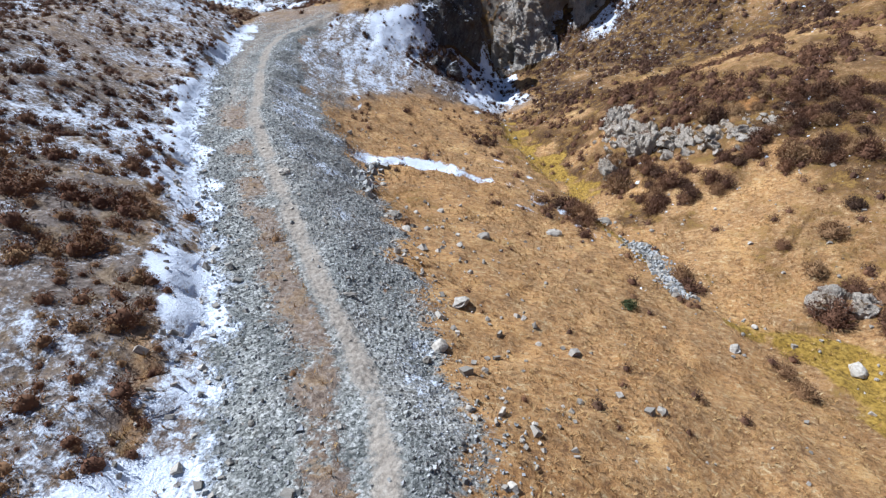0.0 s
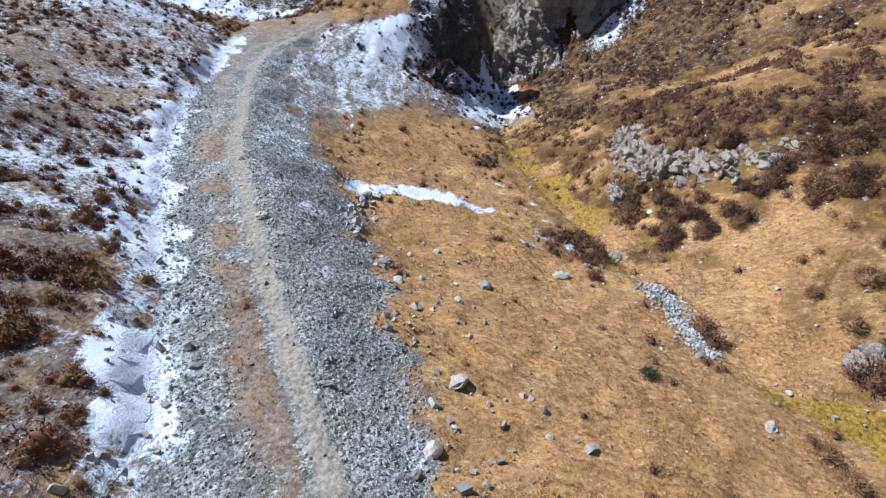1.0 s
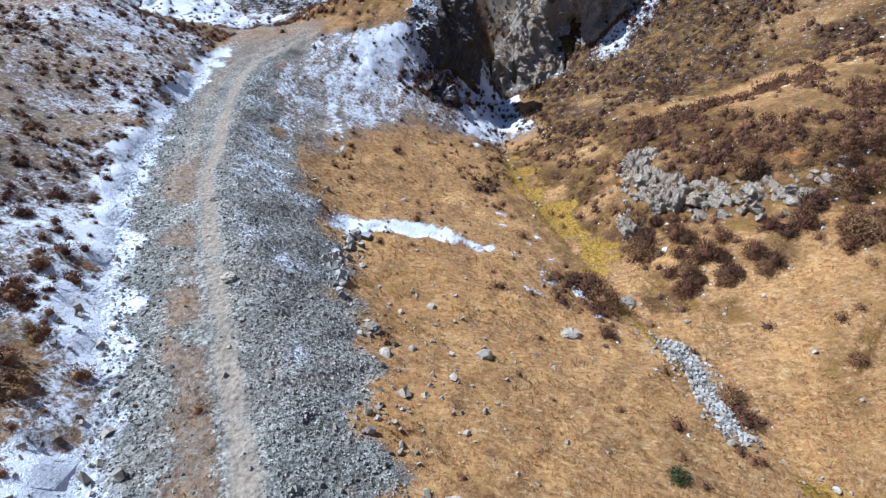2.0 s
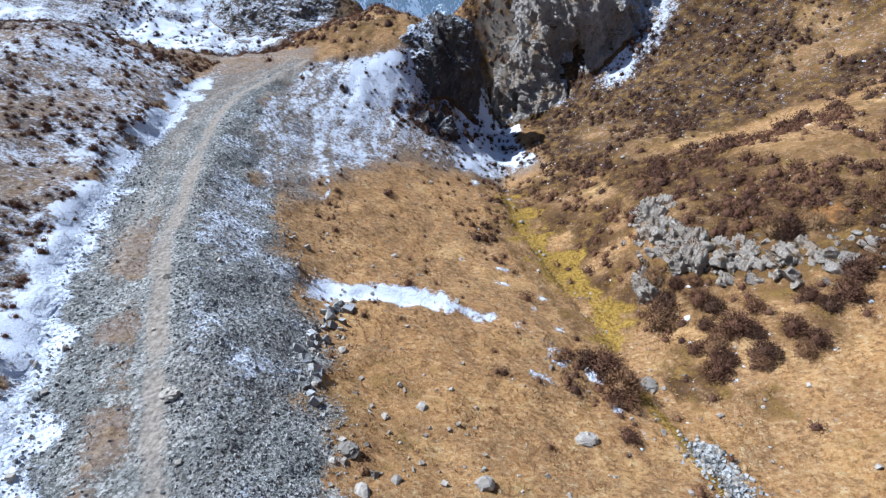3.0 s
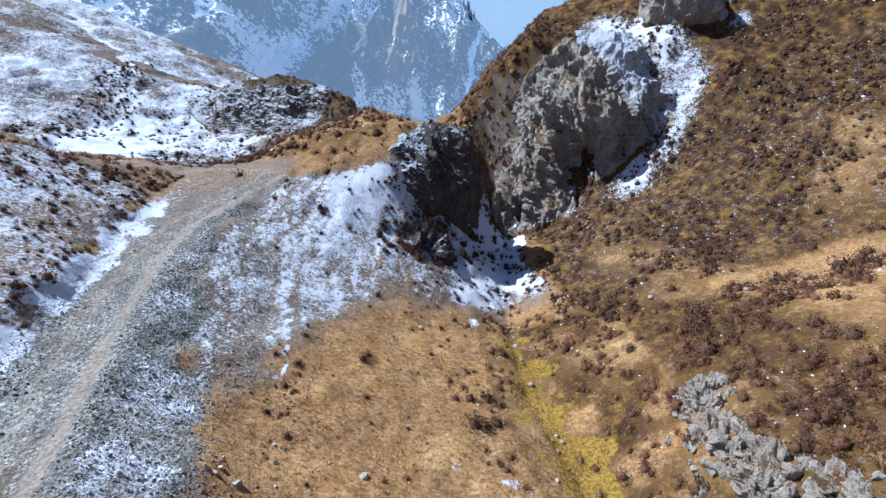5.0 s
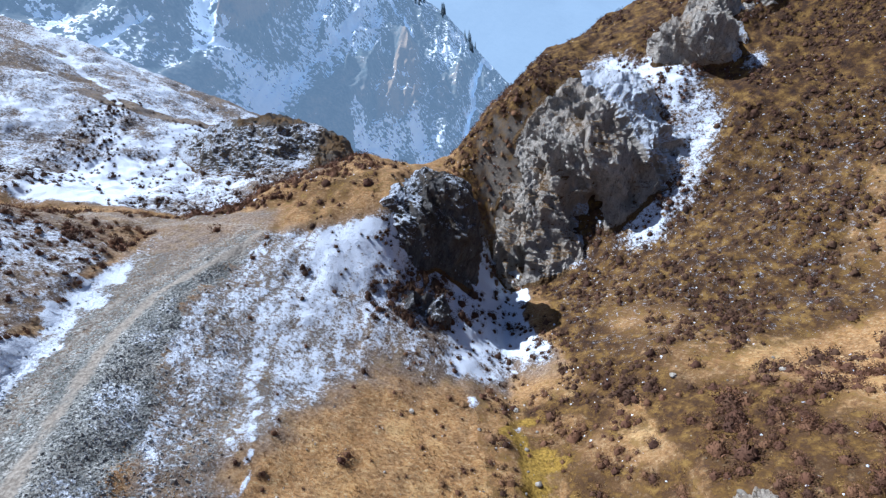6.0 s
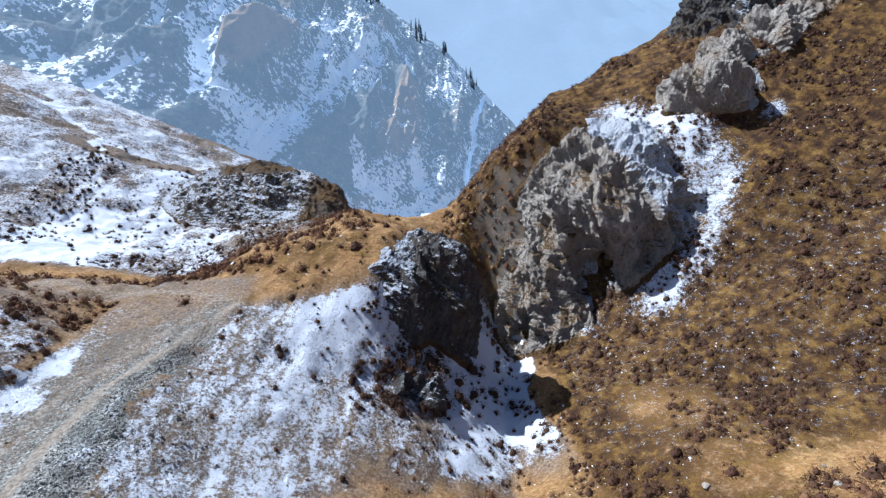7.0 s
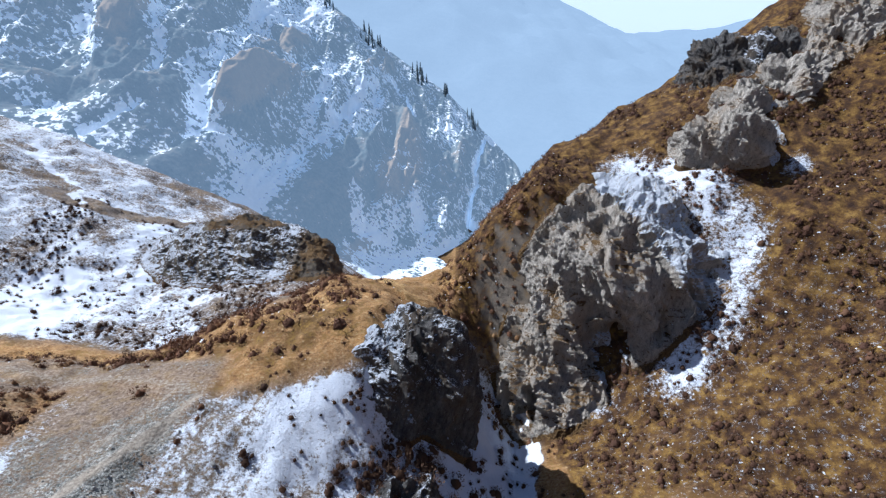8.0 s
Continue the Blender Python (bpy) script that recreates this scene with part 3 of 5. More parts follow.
    low = np.interp(X, [-13.5, -10, -8, -5.4, -3, 1.6, 5.8, 8.5, 10.5, 11.5], [33, 32, 34, 40.5, 44.6, 46.6, 48.4, 50.2, 51.2, 60])
    side = np.interp(Y, [50, 52, 54.8, 58.3, 61.5, 66, 72], [10.4, 10.3, 9.0, 8.3, 9.5, 9.4, 9])
    streak = 0.55 * vnoise((X - xg) * 2.1 + 0.7 * wob, Y * 0.25, seed=44) + 0.45 * vnoise((X - xg) * 4.2 + 0.5 * jag, Y * 0.5, seed=45)
    bowl = ramp(Y - low + 1.6 * wob, -2.5, 3.5) * ramp(side - X + 0.3 * wob, -0.1, 0.25) * ramp(-Y, -71, -67) * ramp(X - xg, -1.0, 0.1)
    full = np.maximum(ramp(Y - low, 3.5, 8.5) * ramp(Y - 0.9 * X * (X < 0), 52, 60) * ramp(X, -11, -6), 1.15 * ramp(X, 1.0, 3) * ramp(Y - low, 0.2, 2.0))
    bare = ramp(Y + 0.35 * np.clip(-X, 0, 9), 58.0, 60.0) * ramp(4.5 - X, 0, 2)
    snow = np.maximum(snow, bowl * (0.52 + 0.20 * streak + 0.06 * wob + 0.26 * np.clip(full, 0, 1.2)) * (1 - 0.95 * bare))
    trod = off_line(X + 0.25 * wob, Y, [(-6.6, 35.0), (-7.6, 38.8), (-8.6, 42.5), (-9.7, 46.6), (-10.9, 50.4)])
    snow = np.maximum(snow, 0.85 * np.exp(-(trod / 0.16) ** 2))
    scar = 25.7 + 0.35 * wob - 0.02 * (X + 2) ** 2
    strip = np.exp(-((Y - scar - np.clip(0.5 * vnoise(X * 2.6, Y * 0.4, seed=48), 0, 1)) / (0.88 + 0.50 * ramp(-X, 3.0, 5.5) - 0.38 * ramp(X, 0.3, 2.0))) ** 2) * ramp(X, -6.8, -5.2) * ramp(4.2 - X, 0, 0.8)
    snow = np.maximum(snow, strip * (0.95 - 0.25 * ramp(X, 0.3, 2.0) - 0.25 * ramp(-X, 4.0, 6.0)))
    for px, py, pr in ((1.8, 31.7, 0.75), (4.2, 29.3, 0.8), (5.8, 23.1, 0.6), (5.2, 21.2, 0.7), (8.3, 20.1, 0.4), (4.8, 24.9, 0.7), (6.6, 44, 0.5), (3.4, 46, 0.6), (5.6, 27.0, 0.6), (6.8, 25.4, 0.5), (7.7, 22.4, 0.55), (8.7, 18.6, 0.4), (4.3, 31.2, 0.5), (6.3, 28.7, 0.45)):
        snow = np.maximum(snow, 0.66 * np.exp(-(((X - px + 0.4 * jag) / pr) ** 2 + ((Y - py + 0.5 * wob) / (pr * 1.1)) ** 2)) * (1 + 0.7 * wob))
    beyond = ramp(Y, 63, 67) * ramp(-7.5 - X, 0, 2.5)
    lane = np.exp(-(off_line(X + 1.2 * wob, Y, [(-36.5, 62), (-35.5, 71), (-34, 79), (-33, 86), (-31.5, 90)]) / 4.4) ** 4) * (0.8 + 0.5 * vnoise((X + 0.12 * Y) * 0.8, Y * 0.12, seed=47))
    far_track = np.exp(-(off_line(X, Y, [(-46, 90), (-40, 89.5), (-32, 93.5), (-24, 97)]) / 1.6) ** 2)
    drift = np.exp(-(off_line(X + 1.6 * wob, Y + 1.6 * big, [(-57, 104), (-51, 97), (-46, 94), (-42.5, 90.5)]) / (1.1 + 0.5 * jag)) ** 2)
    snow = np.maximum(snow, beyond * (0.53 + 0.16 * big + 0.12 * wob + 0.52 * lane - 0.07 * ramp(Y, 88, 96)))
    snow = np.maximum(snow * (1 - 0.9 * ramp(far_track, 0.3, 0.6)), drift * 0.9)
    track = np.maximum(track, 0.35 * far_track)
    right = ramp(X, 9, 12) * ramp(Y, 40, 50)
    snow = np.maximum(snow, 0.35 * right * ramp(-Y, -72, -66))
    flank = off_line(X, Y, [(19, 80), (23.5, 76), (26, 71), (24, 66.5), (20, 64)])
    snow = np.maximum(snow, np.exp(-(flank / 3.2) ** 2) * (0.66 + 0.14 * wob))
    for px, py, pr in ((14.0, 64.4, 2.0), (32.0, 74.2, 1.8)):
        snow = np.maximum(snow, 0.62 * np.exp(-((X - px) ** 2 + (Y - py) ** 2) / pr ** 2))
    shade = np.exp(-(((X - 20.8) / 3.4) ** 2 + ((Y - 64.8 - 0.4 * (X - 20.8)) / 2.4) ** 2) ** 2)
    snow = np.maximum(snow, shade * (0.47 + 0.15 * wob))
    gravel = np.maximum(gravel, 0.46 * bowl * (1 - bare) * ramp(-3.0 - X, -1, 3))
    bar = np.exp(-(off_line(X + 0.3 * wob, Y, [(10.7, 18.2), (11.5, 16.4), (11.2, 12.9)]) / 0.75) ** 4)
    gravel = np.maximum(gravel, (0.62 + 0.3 * jag) * bar)
    # moss, scrub, rust
    half = 1.45 + 0.7 * wob + 0.5 * ramp(-Y, -12, -9)
    wind = 0.9 * vnoise(Y * 0.33, 0.5, seed=81) + 0.6 * jag + 0.3
    moss = (0.72 + 0.35 * wob) * np.exp(-((X - xs - wind - 0.35 * ramp(Y, 24, 28)) / half) ** 2) * np.maximum(ramp(Y, 21, 26) * ramp(-Y, -47, -43), ramp(-Y, -12.5, -10.5)) * 1.05
    moss = moss * 1.15
    moss = np.maximum(moss, 0.85 * np.exp(-((X - xs + 0.7) / 0.6) ** 2) * ramp(Y, 12, 14) * ramp(-Y, -26, -20))
    brown = 0.30 + 0.25 * big
    brown = np.maximum(brown, hill * 0.62)
    knoll = ramp(X, 12, 14) * ramp(Y, 22.5, 25.5)
    brown = np.maximum(brown, knoll * (0.52 + 0.2 * big))
    brown = np.maximum(brown, right * (0.80 + 0.28 * ramp(Y + 0.3 * X + 3 * big, 60, 72) + 0.34 * big))
    brown = np.maximum(brown, ramp(Y, 60, 63) * ramp(X, 1, 4) * 0.7)
    brown = np.maximum(brown, beyond * 0.9)
    brown = np.maximum(brown, ramp(Y, 68, 71) * ramp(X, 1, 4) * ramp(14 - X, 0, 3) * 0.8)
    brown = np.maximum(brown, np.exp(-((X - xs + 2.2) / 1.4) ** 2) * ramp(Y, 22, 26) * 0.5)
    brown = np.where((X > xs + 1.5) & (Y < 27), np.maximum(brown, 0.37 + 0.16 * wob), brown)
    brown = np.where((X > xs + 0.8) & (X < 13.5) & (Y > 20) & (Y < 48), np.maximum(brown, 0.50 + 0.2 * wob), brown)
    brown = np.where((Y > 24) & (Y < 46) & (X < xs - 2.5), np.minimum(brown, 0.30), brown)
    rust = 0.6 * np.exp(-(((X - 21) / 2.6) ** 2 + ((Y - 29.5) / 2.0) ** 2)) + 0.35 * np.exp(-(((X - 2.6) / 1.8) ** 2 + ((Y - 13) / 5.0) ** 2))
    path = 0.6 * np.exp(-((Y - foot) / 0.24) ** 2) * ramp(X, 16.6, 17.4) * ramp(24 - X, 0, 1)
    brown = np.maximum(brown, path)
    pale = np.maximum(np.maximum(np.maximum(hill, ditch), beyond), np.maximum(np.clip(bowl * 1.3, 0, 1) * (1 - bare), np.maximum(0.95 * road * np.maximum(ramp(xt - X, 0.0, 0.8), ramp(Y, 24, 32) * ramp(xt - X, -1.0, -0.2)), 0.85 * turn * (1 - np.clip(1.2 * green, 0, 1)))))
    return [np.clip(v, 0, 1) for v in (snow, gravel, track, moss, brown, rust, pale)]


def float_colour(me, name, r, g, b, a=1.0):
    at = me.attributes.new(name, "FLOAT_COLOR", "POINT")
    data = np.ones((len(me.vertices), 4), np.float32)
    data[:, 0], data[:, 1], data[:, 2], data[:, 3] = r, g, b, a
    at.data.foreach_set("color", data.ravel())


def float_value(me, name, v):
    at = me.attributes.new(name, "FLOAT", "POINT")
    at.data.foreach_set("value", np.asarray(v, np.float32).ravel())


# ---- the ground, one sheet to the horizon ----
def build_ground():
    # a scar with snow across the meadow, the stream's cut, the worn bank
    global LAND
    wob = fbm(MX * 0.55, MY * 0.55, octaves=3, seed=21)
    scar = 25.7 + 0.35 * wob - 0.02 * (MX + 2) ** 2
    LAND = LAND - 0.45 * np.exp(-((MY - scar + 0.25) / 0.6) ** 2) * ramp(MX, -6.5, -4.5) * ramp(4.5 - MX, 0, 1.5)
    xs = xline(STREAM, MY)
    LAND = LAND - 0.20 * np.exp(-((MX - xs - 0.35 * wob) / 0.28) ** 2) * ramp(-MY, -52, -46)
    xi = xline(DITCH_IN, MY)
    LAND = LAND + 0.30 * ramp(xi - MX + 0.8 * fbm(MX * 0.75 + 3.1, MY * 0.75, octaves=3, seed=24), -0.05, 0.3) * ramp(-MY, -52, -47) * np.exp(-np.clip(xi - MX, 0, 9) / 1.5)
    S, G = cover(MX, MY)[:2]
    lumps = fbm(MX * 2.2, MY * 2.2, octaves=2, seed=77)
    LAND = LAND + 0.05 * lumps * G + 0.06 * lumps * (1 - G)
    out_x = np.concatenate([-60 - np.geomspace(2, 540, 36)[::-1], GX, 60 + np.geomspace(2, 540, 36)])
    out_y = np.concatenate([-14 - np.geomspace(2, 300, 24)[::-1], GY, 110 + np.geomspace(1, 1600, 60)])
    X, Y = np.meshgrid(out_x, out_y)
    Z = height(X, Y)
    drop = ramp(Y, 106, 150)
    Z = Z * (1 - drop) + (-30.0) * drop
    Z = Z + np.where(np.abs(X) > 60, 0.35 * np.clip(np.abs(X) - 60, 0, 120) * (1 - drop), 0)
    me = mesh_of("ground", np.stack([X, Y, Z], -1).reshape(-1, 3), grid_faces(len(out_x), len(out_y)), MAT_GROUND, True)
    c = [v.ravel() for v in cover(X, Y)]
    float_colour(me, "cover_a", c[0], c[1], c[2])
    float_colour(me, "cover_b", c[3], c[4], c[5], c[6])
    return tagged(new("ground", me), "dry tan alpine meadow with gravel track, thin snow and a mossy stream", "ground", kind="structure")


ground = build_ground()


# ---- rock masses ----
def ico(level):
    bm = bmesh.new()
    bmesh.ops.create_icosphere(bm, subdivisions=level, radius=1)
    v = np.array([p.co for p in bm.verts])
    f = np.array([[p.index for p in q.verts] for q in bm.faces])
    bm.free()
    return v, f


ICO = {k: ico(k) for k in (1, 2, 3)}


def joints(p, cell, seed, warp):
    """Heights of blocks between joint planes, in a tilted frame."""
    turn = np.array(Euler((0.12, -0.22, 0.5 + 0.37 * seed)).to_matrix())
    q = (p @ turn) / np.array(cell) + warp[:, None] * np.array((0.6, -0.5, 0.4))
    k = np.floor(q).astype(np.int64)
    q = q - k - 0.5
    edge = np.clip((0.5 - np.abs(q).max(1)) * 9, 0, 1)
    return hash01(k[:, 0] + 50, k[:, 1] + 50, k[:, 2] + 50, seed) - 0.5 + 0.25 * (edge - 1) + 0.35 * (q[:, 0] - q[:, 2] * 0.5)


def skin(f, origin, cell):
    """The zero surface of a field on a box grid, as quads with a vertex in each crossed cell."""
    nx, ny, nz = f.shape
    inside = f < 0
    corner = [(i, j, k) for i in (0, 1) for j in (0, 1) for k in (0, 1)]

    def at(a, c):
        return a[c[0]:nx - 1 + c[0], c[1]:ny - 1 + c[1], c[2]:nz - 1 + c[2]]
    count = sum(at(inside, c).astype(np.int8) for c in corner)
    mixed = np.nonzero((count > 0) & (count < 8))
    ids = np.full((nx - 1, ny - 1, nz - 1), -1, np.int64)
    ids[mixed] = np.arange(len(mixed[0]))
    place, hits = np.zeros((len(mixed[0]), 3)), np.zeros(len(mixed[0]))
    for axis in range(3):
        for c in corner:
            if c[axis]:
                continue
            d = list(c)
            d[axis] = 1
            a, b = at(f, c)[mixed], at(f, tuple(d))[mixed]
            cut = (a < 0) != (b < 0)
            u = np.where(cut, a / np.where(cut, a - b, 1.0), 0.0)
            q = np.array(c, float)[None] + u[:, None] * np.eye(3)[axis]
            place += q * cut[:, None]
            hits += cut
    verts = (np.stack(mixed, 1) + place / hits[:, None]) * cell + np.array(origin)
    faces = []
    for axis in range(3):
        lo, hi = [slice(None)] * 3, [slice(None)] * 3
        lo[axis], hi[axis] = slice(0, -1), slice(1, None)
        a, b = inside[tuple(lo)], inside[tuple(hi)]
        e = np.stack(np.nonzero(a != b), 1)
        o1, o2 = (axis + 1) % 3, (axis + 2) % 3
        lim = np.array(ids.shape)
        e = e[(e[:, o1] > 0) & (e[:, o2] > 0) & (e[:, o1] < lim[o1]) & (e[:, o2] < lim[o2]) & (e[:, axis] < lim[axis])]
        quad = []
        for s1, s2 in ((-1, -1), (0, -1), (0, 0), (-1, 0)):
            c = e.copy()
            c[:, o1] += s1
            c[:, o2] += s2
            quad.append(ids[c[:, 0], c[:, 1], c[:, 2]])
        quad = np.stack(quad, 1)
        flip = ~a[e[:, 0], e[:, 1], e[:, 2]]
        quad[flip] = quad[flip][:, ::-1]
        faces.append(quad)
    return verts, np.concatenate(faces)


def body_field(X, Y, Z, centre, radii, power=2.4, turn=0.0, lean=(0.0, 0.0)):
    """Rough distance to a squarish, leaning ellipsoid."""
    x, y, z = X - centre[0], Y - centre[1], Z - centre[2]
    x, y = x - lean[0] * z, y - lean[1] * z
    c, s = math.cos(radians(turn)), math.sin(radians(turn))
    x, y = (c * x + s * y) / radii[0], (c * y - s * x) / radii[1]
    r = (np.abs(x) ** power + np.abs(y) ** power + np.abs(z / radii[2]) ** power) ** (1 / power)
    return (r - 1) * min(radii)


def melt(a, b, k):
    h = np.clip(0.5 + 0.5 * (b - a) / k, 0, 1)
    return b + (a - b) * h - k * h * (1 - h)


def grown_rock(name, box, cell, bodies, mat, seed, relief, snow, carve=(), k_rock=1.0, k_ground=1.4, block=1.0, grain=(0.4, 0.1), blocky=False):
    """Rock that grows out of the hillside: bodies melted together and into the ground, then jointed and weathered."""
    (x0, x1), (y0, y1), (z0, z1) = box
    gx, gy, gz = np.arange(x0, x1, cell), np.arange(y0, y1, cell), np.arange(z0, z1, cell)
    X, Y, Z = np.meshgrid(gx, gy, gz, indexing="ij", sparse=True)
    rock = None
    for body in bodies:
        d = body_field(X, Y, Z, *body[1:])
        rock = d if rock is None else melt(rock, d, k_rock)
    for body in carve:
        rock = -melt(-rock, body_field(X, Y, Z, *body), 0.35)
    land = (Z - height(X[:, :, 0], Y[:, :, 0])[:, :, None]) * 0.75
    p, f = skin(melt(rock, land, k_ground), (x0, y0, z0), cell)
    # how far each place is rock and not the foot of the slope
    i = np.clip(((p - np.array((x0, y0, z0))) / cell).astype(int), 0, np.array(rock.shape) - 1)
    own = ramp(-rock[i[:, 0], i[:, 1], i[:, 2]], -0.9 * k_ground, -0.1)
    tri = np.concatenate([f[:, [0, 1, 2]], f[:, [0, 2, 3]]])
    fn = np.cross(p[tri[:, 1]] - p[tri[:, 0]], p[tri[:, 2]] - p[tri[:, 0]])
    n = np.stack([sum(np.bincount(tri[:, c], fn[:, a], len(p)) for c in range(3)) for a in range(3)], 1)
    n /= np.linalg.norm(n, axis=1)[:, None] + 1e-9
    # ribs that lean, beds across them, broken blocks
    q = np.stack([p[:, 0] + grain[0] * p[:, 2], p[:, 1] - 0.2 * p[:, 2], p[:, 2] + grain[1] * p[:, 0]], 1) / block
    bend = 0.35 * fbm(q[:, 0] * 0.3, q[:, 1] * 0.3, q[:, 2] * 0.3, octaves=2, seed=seed + 9)
    d = 0.55 * fbm(q[:, 0] * 0.22, q[:, 1] * 0.22, q[:, 2] * 0.16, octaves=3, seed=seed)
    d = d + 0.72 * (ridged(q[:, 0] * 0.46 + bend, q[:, 1] * 0.46, q[:, 2] * 0.13, octaves=3, seed=seed + 1) - 0.5)
    d = d + 0.16 * (ridged(q[:, 0] * 0.5, q[:, 1] * 0.5 + bend, q[:, 2] * 1.1, octaves=3, seed=seed + 2) - 0.5)
    d = d + 0.30 * joints(q, (0.8, 0.9, 1.9), seed + 3, bend * 2) + 0.12 * joints(q, (0.34, 0.36, 0.7), seed + 4, bend * 3)
    d = d + 0.10 * fbm(q[:, 0] * 3.2, q[:, 1] * 3.2, q[:, 2] * 1.8, octaves=2, seed=seed + 5)
    if blocky:
        d = 0.85 * joints(q, (1.3, 1.1, 0.75), seed + 6, bend * 1.5) + 0.45 * joints(q, (0.6, 0.5, 0.36), seed + 7, bend * 2) + 0.25 * joints(q, (0.27, 0.25, 0.2), seed + 8, bend * 2) + 0.2 * d
    p = p + n * (relief * block * d * own)[:, None]
    p[:, 2] -= 0.16 * (1 - own)
    above = p[:, 2] - height(p[:, 0], p[:, 1])
    keep = (above[f] > -0.25).any(1) & (own[f] > 0.02).any(1)
    f = f[keep]
    tall, grassy = snow(p[:, 0], p[:, 1], p[:, 2]) * ramp(own, 0.0, 0.2), 1 - ramp(own, 0.25, 0.8)
    mid = p[f].mean(1)
    whose = np.argmin([body_field(mid[:, 0], mid[:, 1], mid[:, 2], *body[1:]) for body in bodies], 0)
    top = None
    if len(bodies) > 1:
        top = new(name)
        x, y = bodies[0][1][:2]
        top.location = (x, y, float(height(x, y)))
        bpy.context.view_layer.update()
    for k, body in enumerate(bodies):
        fk = f[whose == k]
        if not len(fk):
            continue
        used = np.unique(fk)
        back = np.zeros(len(p), np.int64)
        back[used] = np.arange(len(used))
        me = mesh_of(body[0], p[used], back[fk], mat)
        float_value(me, "snow", tall[used])
        float_value(me, "turf", grassy[used])
        ob = new(body[0] if top else name, me)
        if not top:
            return ob
        ob.parent = top
        ob.matrix_parent_inverse = Matrix.Translation(top.location).inverted()
    return top


def none(x, y, z):
    return np.zeros_like(x)


def cliff_snow(x, y, z):
    """Snow on the shaded flank and in the bay at its foot."""
    edge = x - (16.4 + 1.1 * (6.5 - z) - 0.05 * (6.5 - z) ** 2)
    flank = ramp(edge + 0.9 * fbm(x * 0.5, y * 0.5, z * 0.5, octaves=2, seed=105), -2.4, 1.2) * (1.04 - 0.22 * ramp(-z, -4, 2))
    bay = np.exp(-(((x - 15.4) / 1.7) ** 2 + ((z + 4.6) / 2.6) ** 2) ** 2) * ramp(71 - y, 0, 2)
    return np.clip(np.maximum(0.24 * ramp(x, 13, 16) + 0.30 * ramp(x, 16.5, 20), np.maximum(flank, 1.05 * bay)), 0, 1.05)


tagged(grown_rock("cliff", ((4, 31), (60, 87), (-13, 11)), 0.17, (
    ("dome", (18.2, 76.4, -1.6), (9.6, 9.8, 8.9), 2.2, 0, (0.08, 0.16)),
    ("bulge", (17.2, 70.0, 1.0), (4.7, 3.3, 3.6), 2.2, 0, (0.0, -0.08)),
    ("flank", (20.0, 70.6, -2.6), (4.6, 3.4, 4.6), 2.3, 20, (0.0, 0.2)),
    ("rib", (11.6, 71.2, -2.2), (3.2, 3.0, 6.6), 2.2, 35, (0.34, 0.42)),
    ("buttress", (10.6, 67.4, -7.8), (3.2, 2.8, 4.6), 2.3, 35, (0.14, 0.34)),
    ("foot", (13.9, 65.6, -8.4), (2.2, 1.7, 1.9), 2.3, 15, (0.0, 0.3)),
    ), MAT_CLIFF, 101, 1.0, cliff_snow, k_rock=1.7, carve=(
    ((15.2, 66.7, -4.3), (1.5, 1.7, 2.4), 2.2, 0, (0.05, 0.3)),
    ((8.6, 64.4, -8.6), (1.1, 2.0, 2.3), 2.2, 0, (0.12, 0.0)),
    )), "tall weathered grey cliff with snow on its shaded flank", "cliff")
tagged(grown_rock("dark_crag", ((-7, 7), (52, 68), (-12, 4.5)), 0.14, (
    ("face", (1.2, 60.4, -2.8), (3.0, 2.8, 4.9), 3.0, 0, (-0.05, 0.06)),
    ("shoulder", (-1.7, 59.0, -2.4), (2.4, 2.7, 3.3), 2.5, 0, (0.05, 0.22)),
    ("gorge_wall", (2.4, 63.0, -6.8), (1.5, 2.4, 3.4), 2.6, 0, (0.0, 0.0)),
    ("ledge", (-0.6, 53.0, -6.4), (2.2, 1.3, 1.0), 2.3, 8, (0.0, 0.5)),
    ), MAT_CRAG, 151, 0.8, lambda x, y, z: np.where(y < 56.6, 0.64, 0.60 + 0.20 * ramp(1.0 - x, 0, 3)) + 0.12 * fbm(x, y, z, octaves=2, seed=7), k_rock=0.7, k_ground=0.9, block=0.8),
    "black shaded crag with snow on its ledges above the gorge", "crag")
tagged(grown_rock("overhang_block", ((21, 35), (71, 86), (4, 17)), 0.16, (
    ("block", (27.4, 78.4, 10.6), (3.9, 3.4, 3.0), 2.6, -15, (0.1, -0.25)),
    ("back_block", (30.2, 81.4, 13.0), (2.4, 2.6, 3.4), 2.6, 0, (0.2, 0.2)),
    ), MAT_CLIFF, 171, 0.9, lambda x, y, z: ramp(x + 0.4 * (77 - y), 29.6, 31.4), carve=(((27.2, 73.4, 8.4), (3.2, 2.2, 1.7), 2.2, 0, (0.0, 0.0)),), k_ground=1.0),
    "grey overhanging rock block on the scrub slope", "rock")
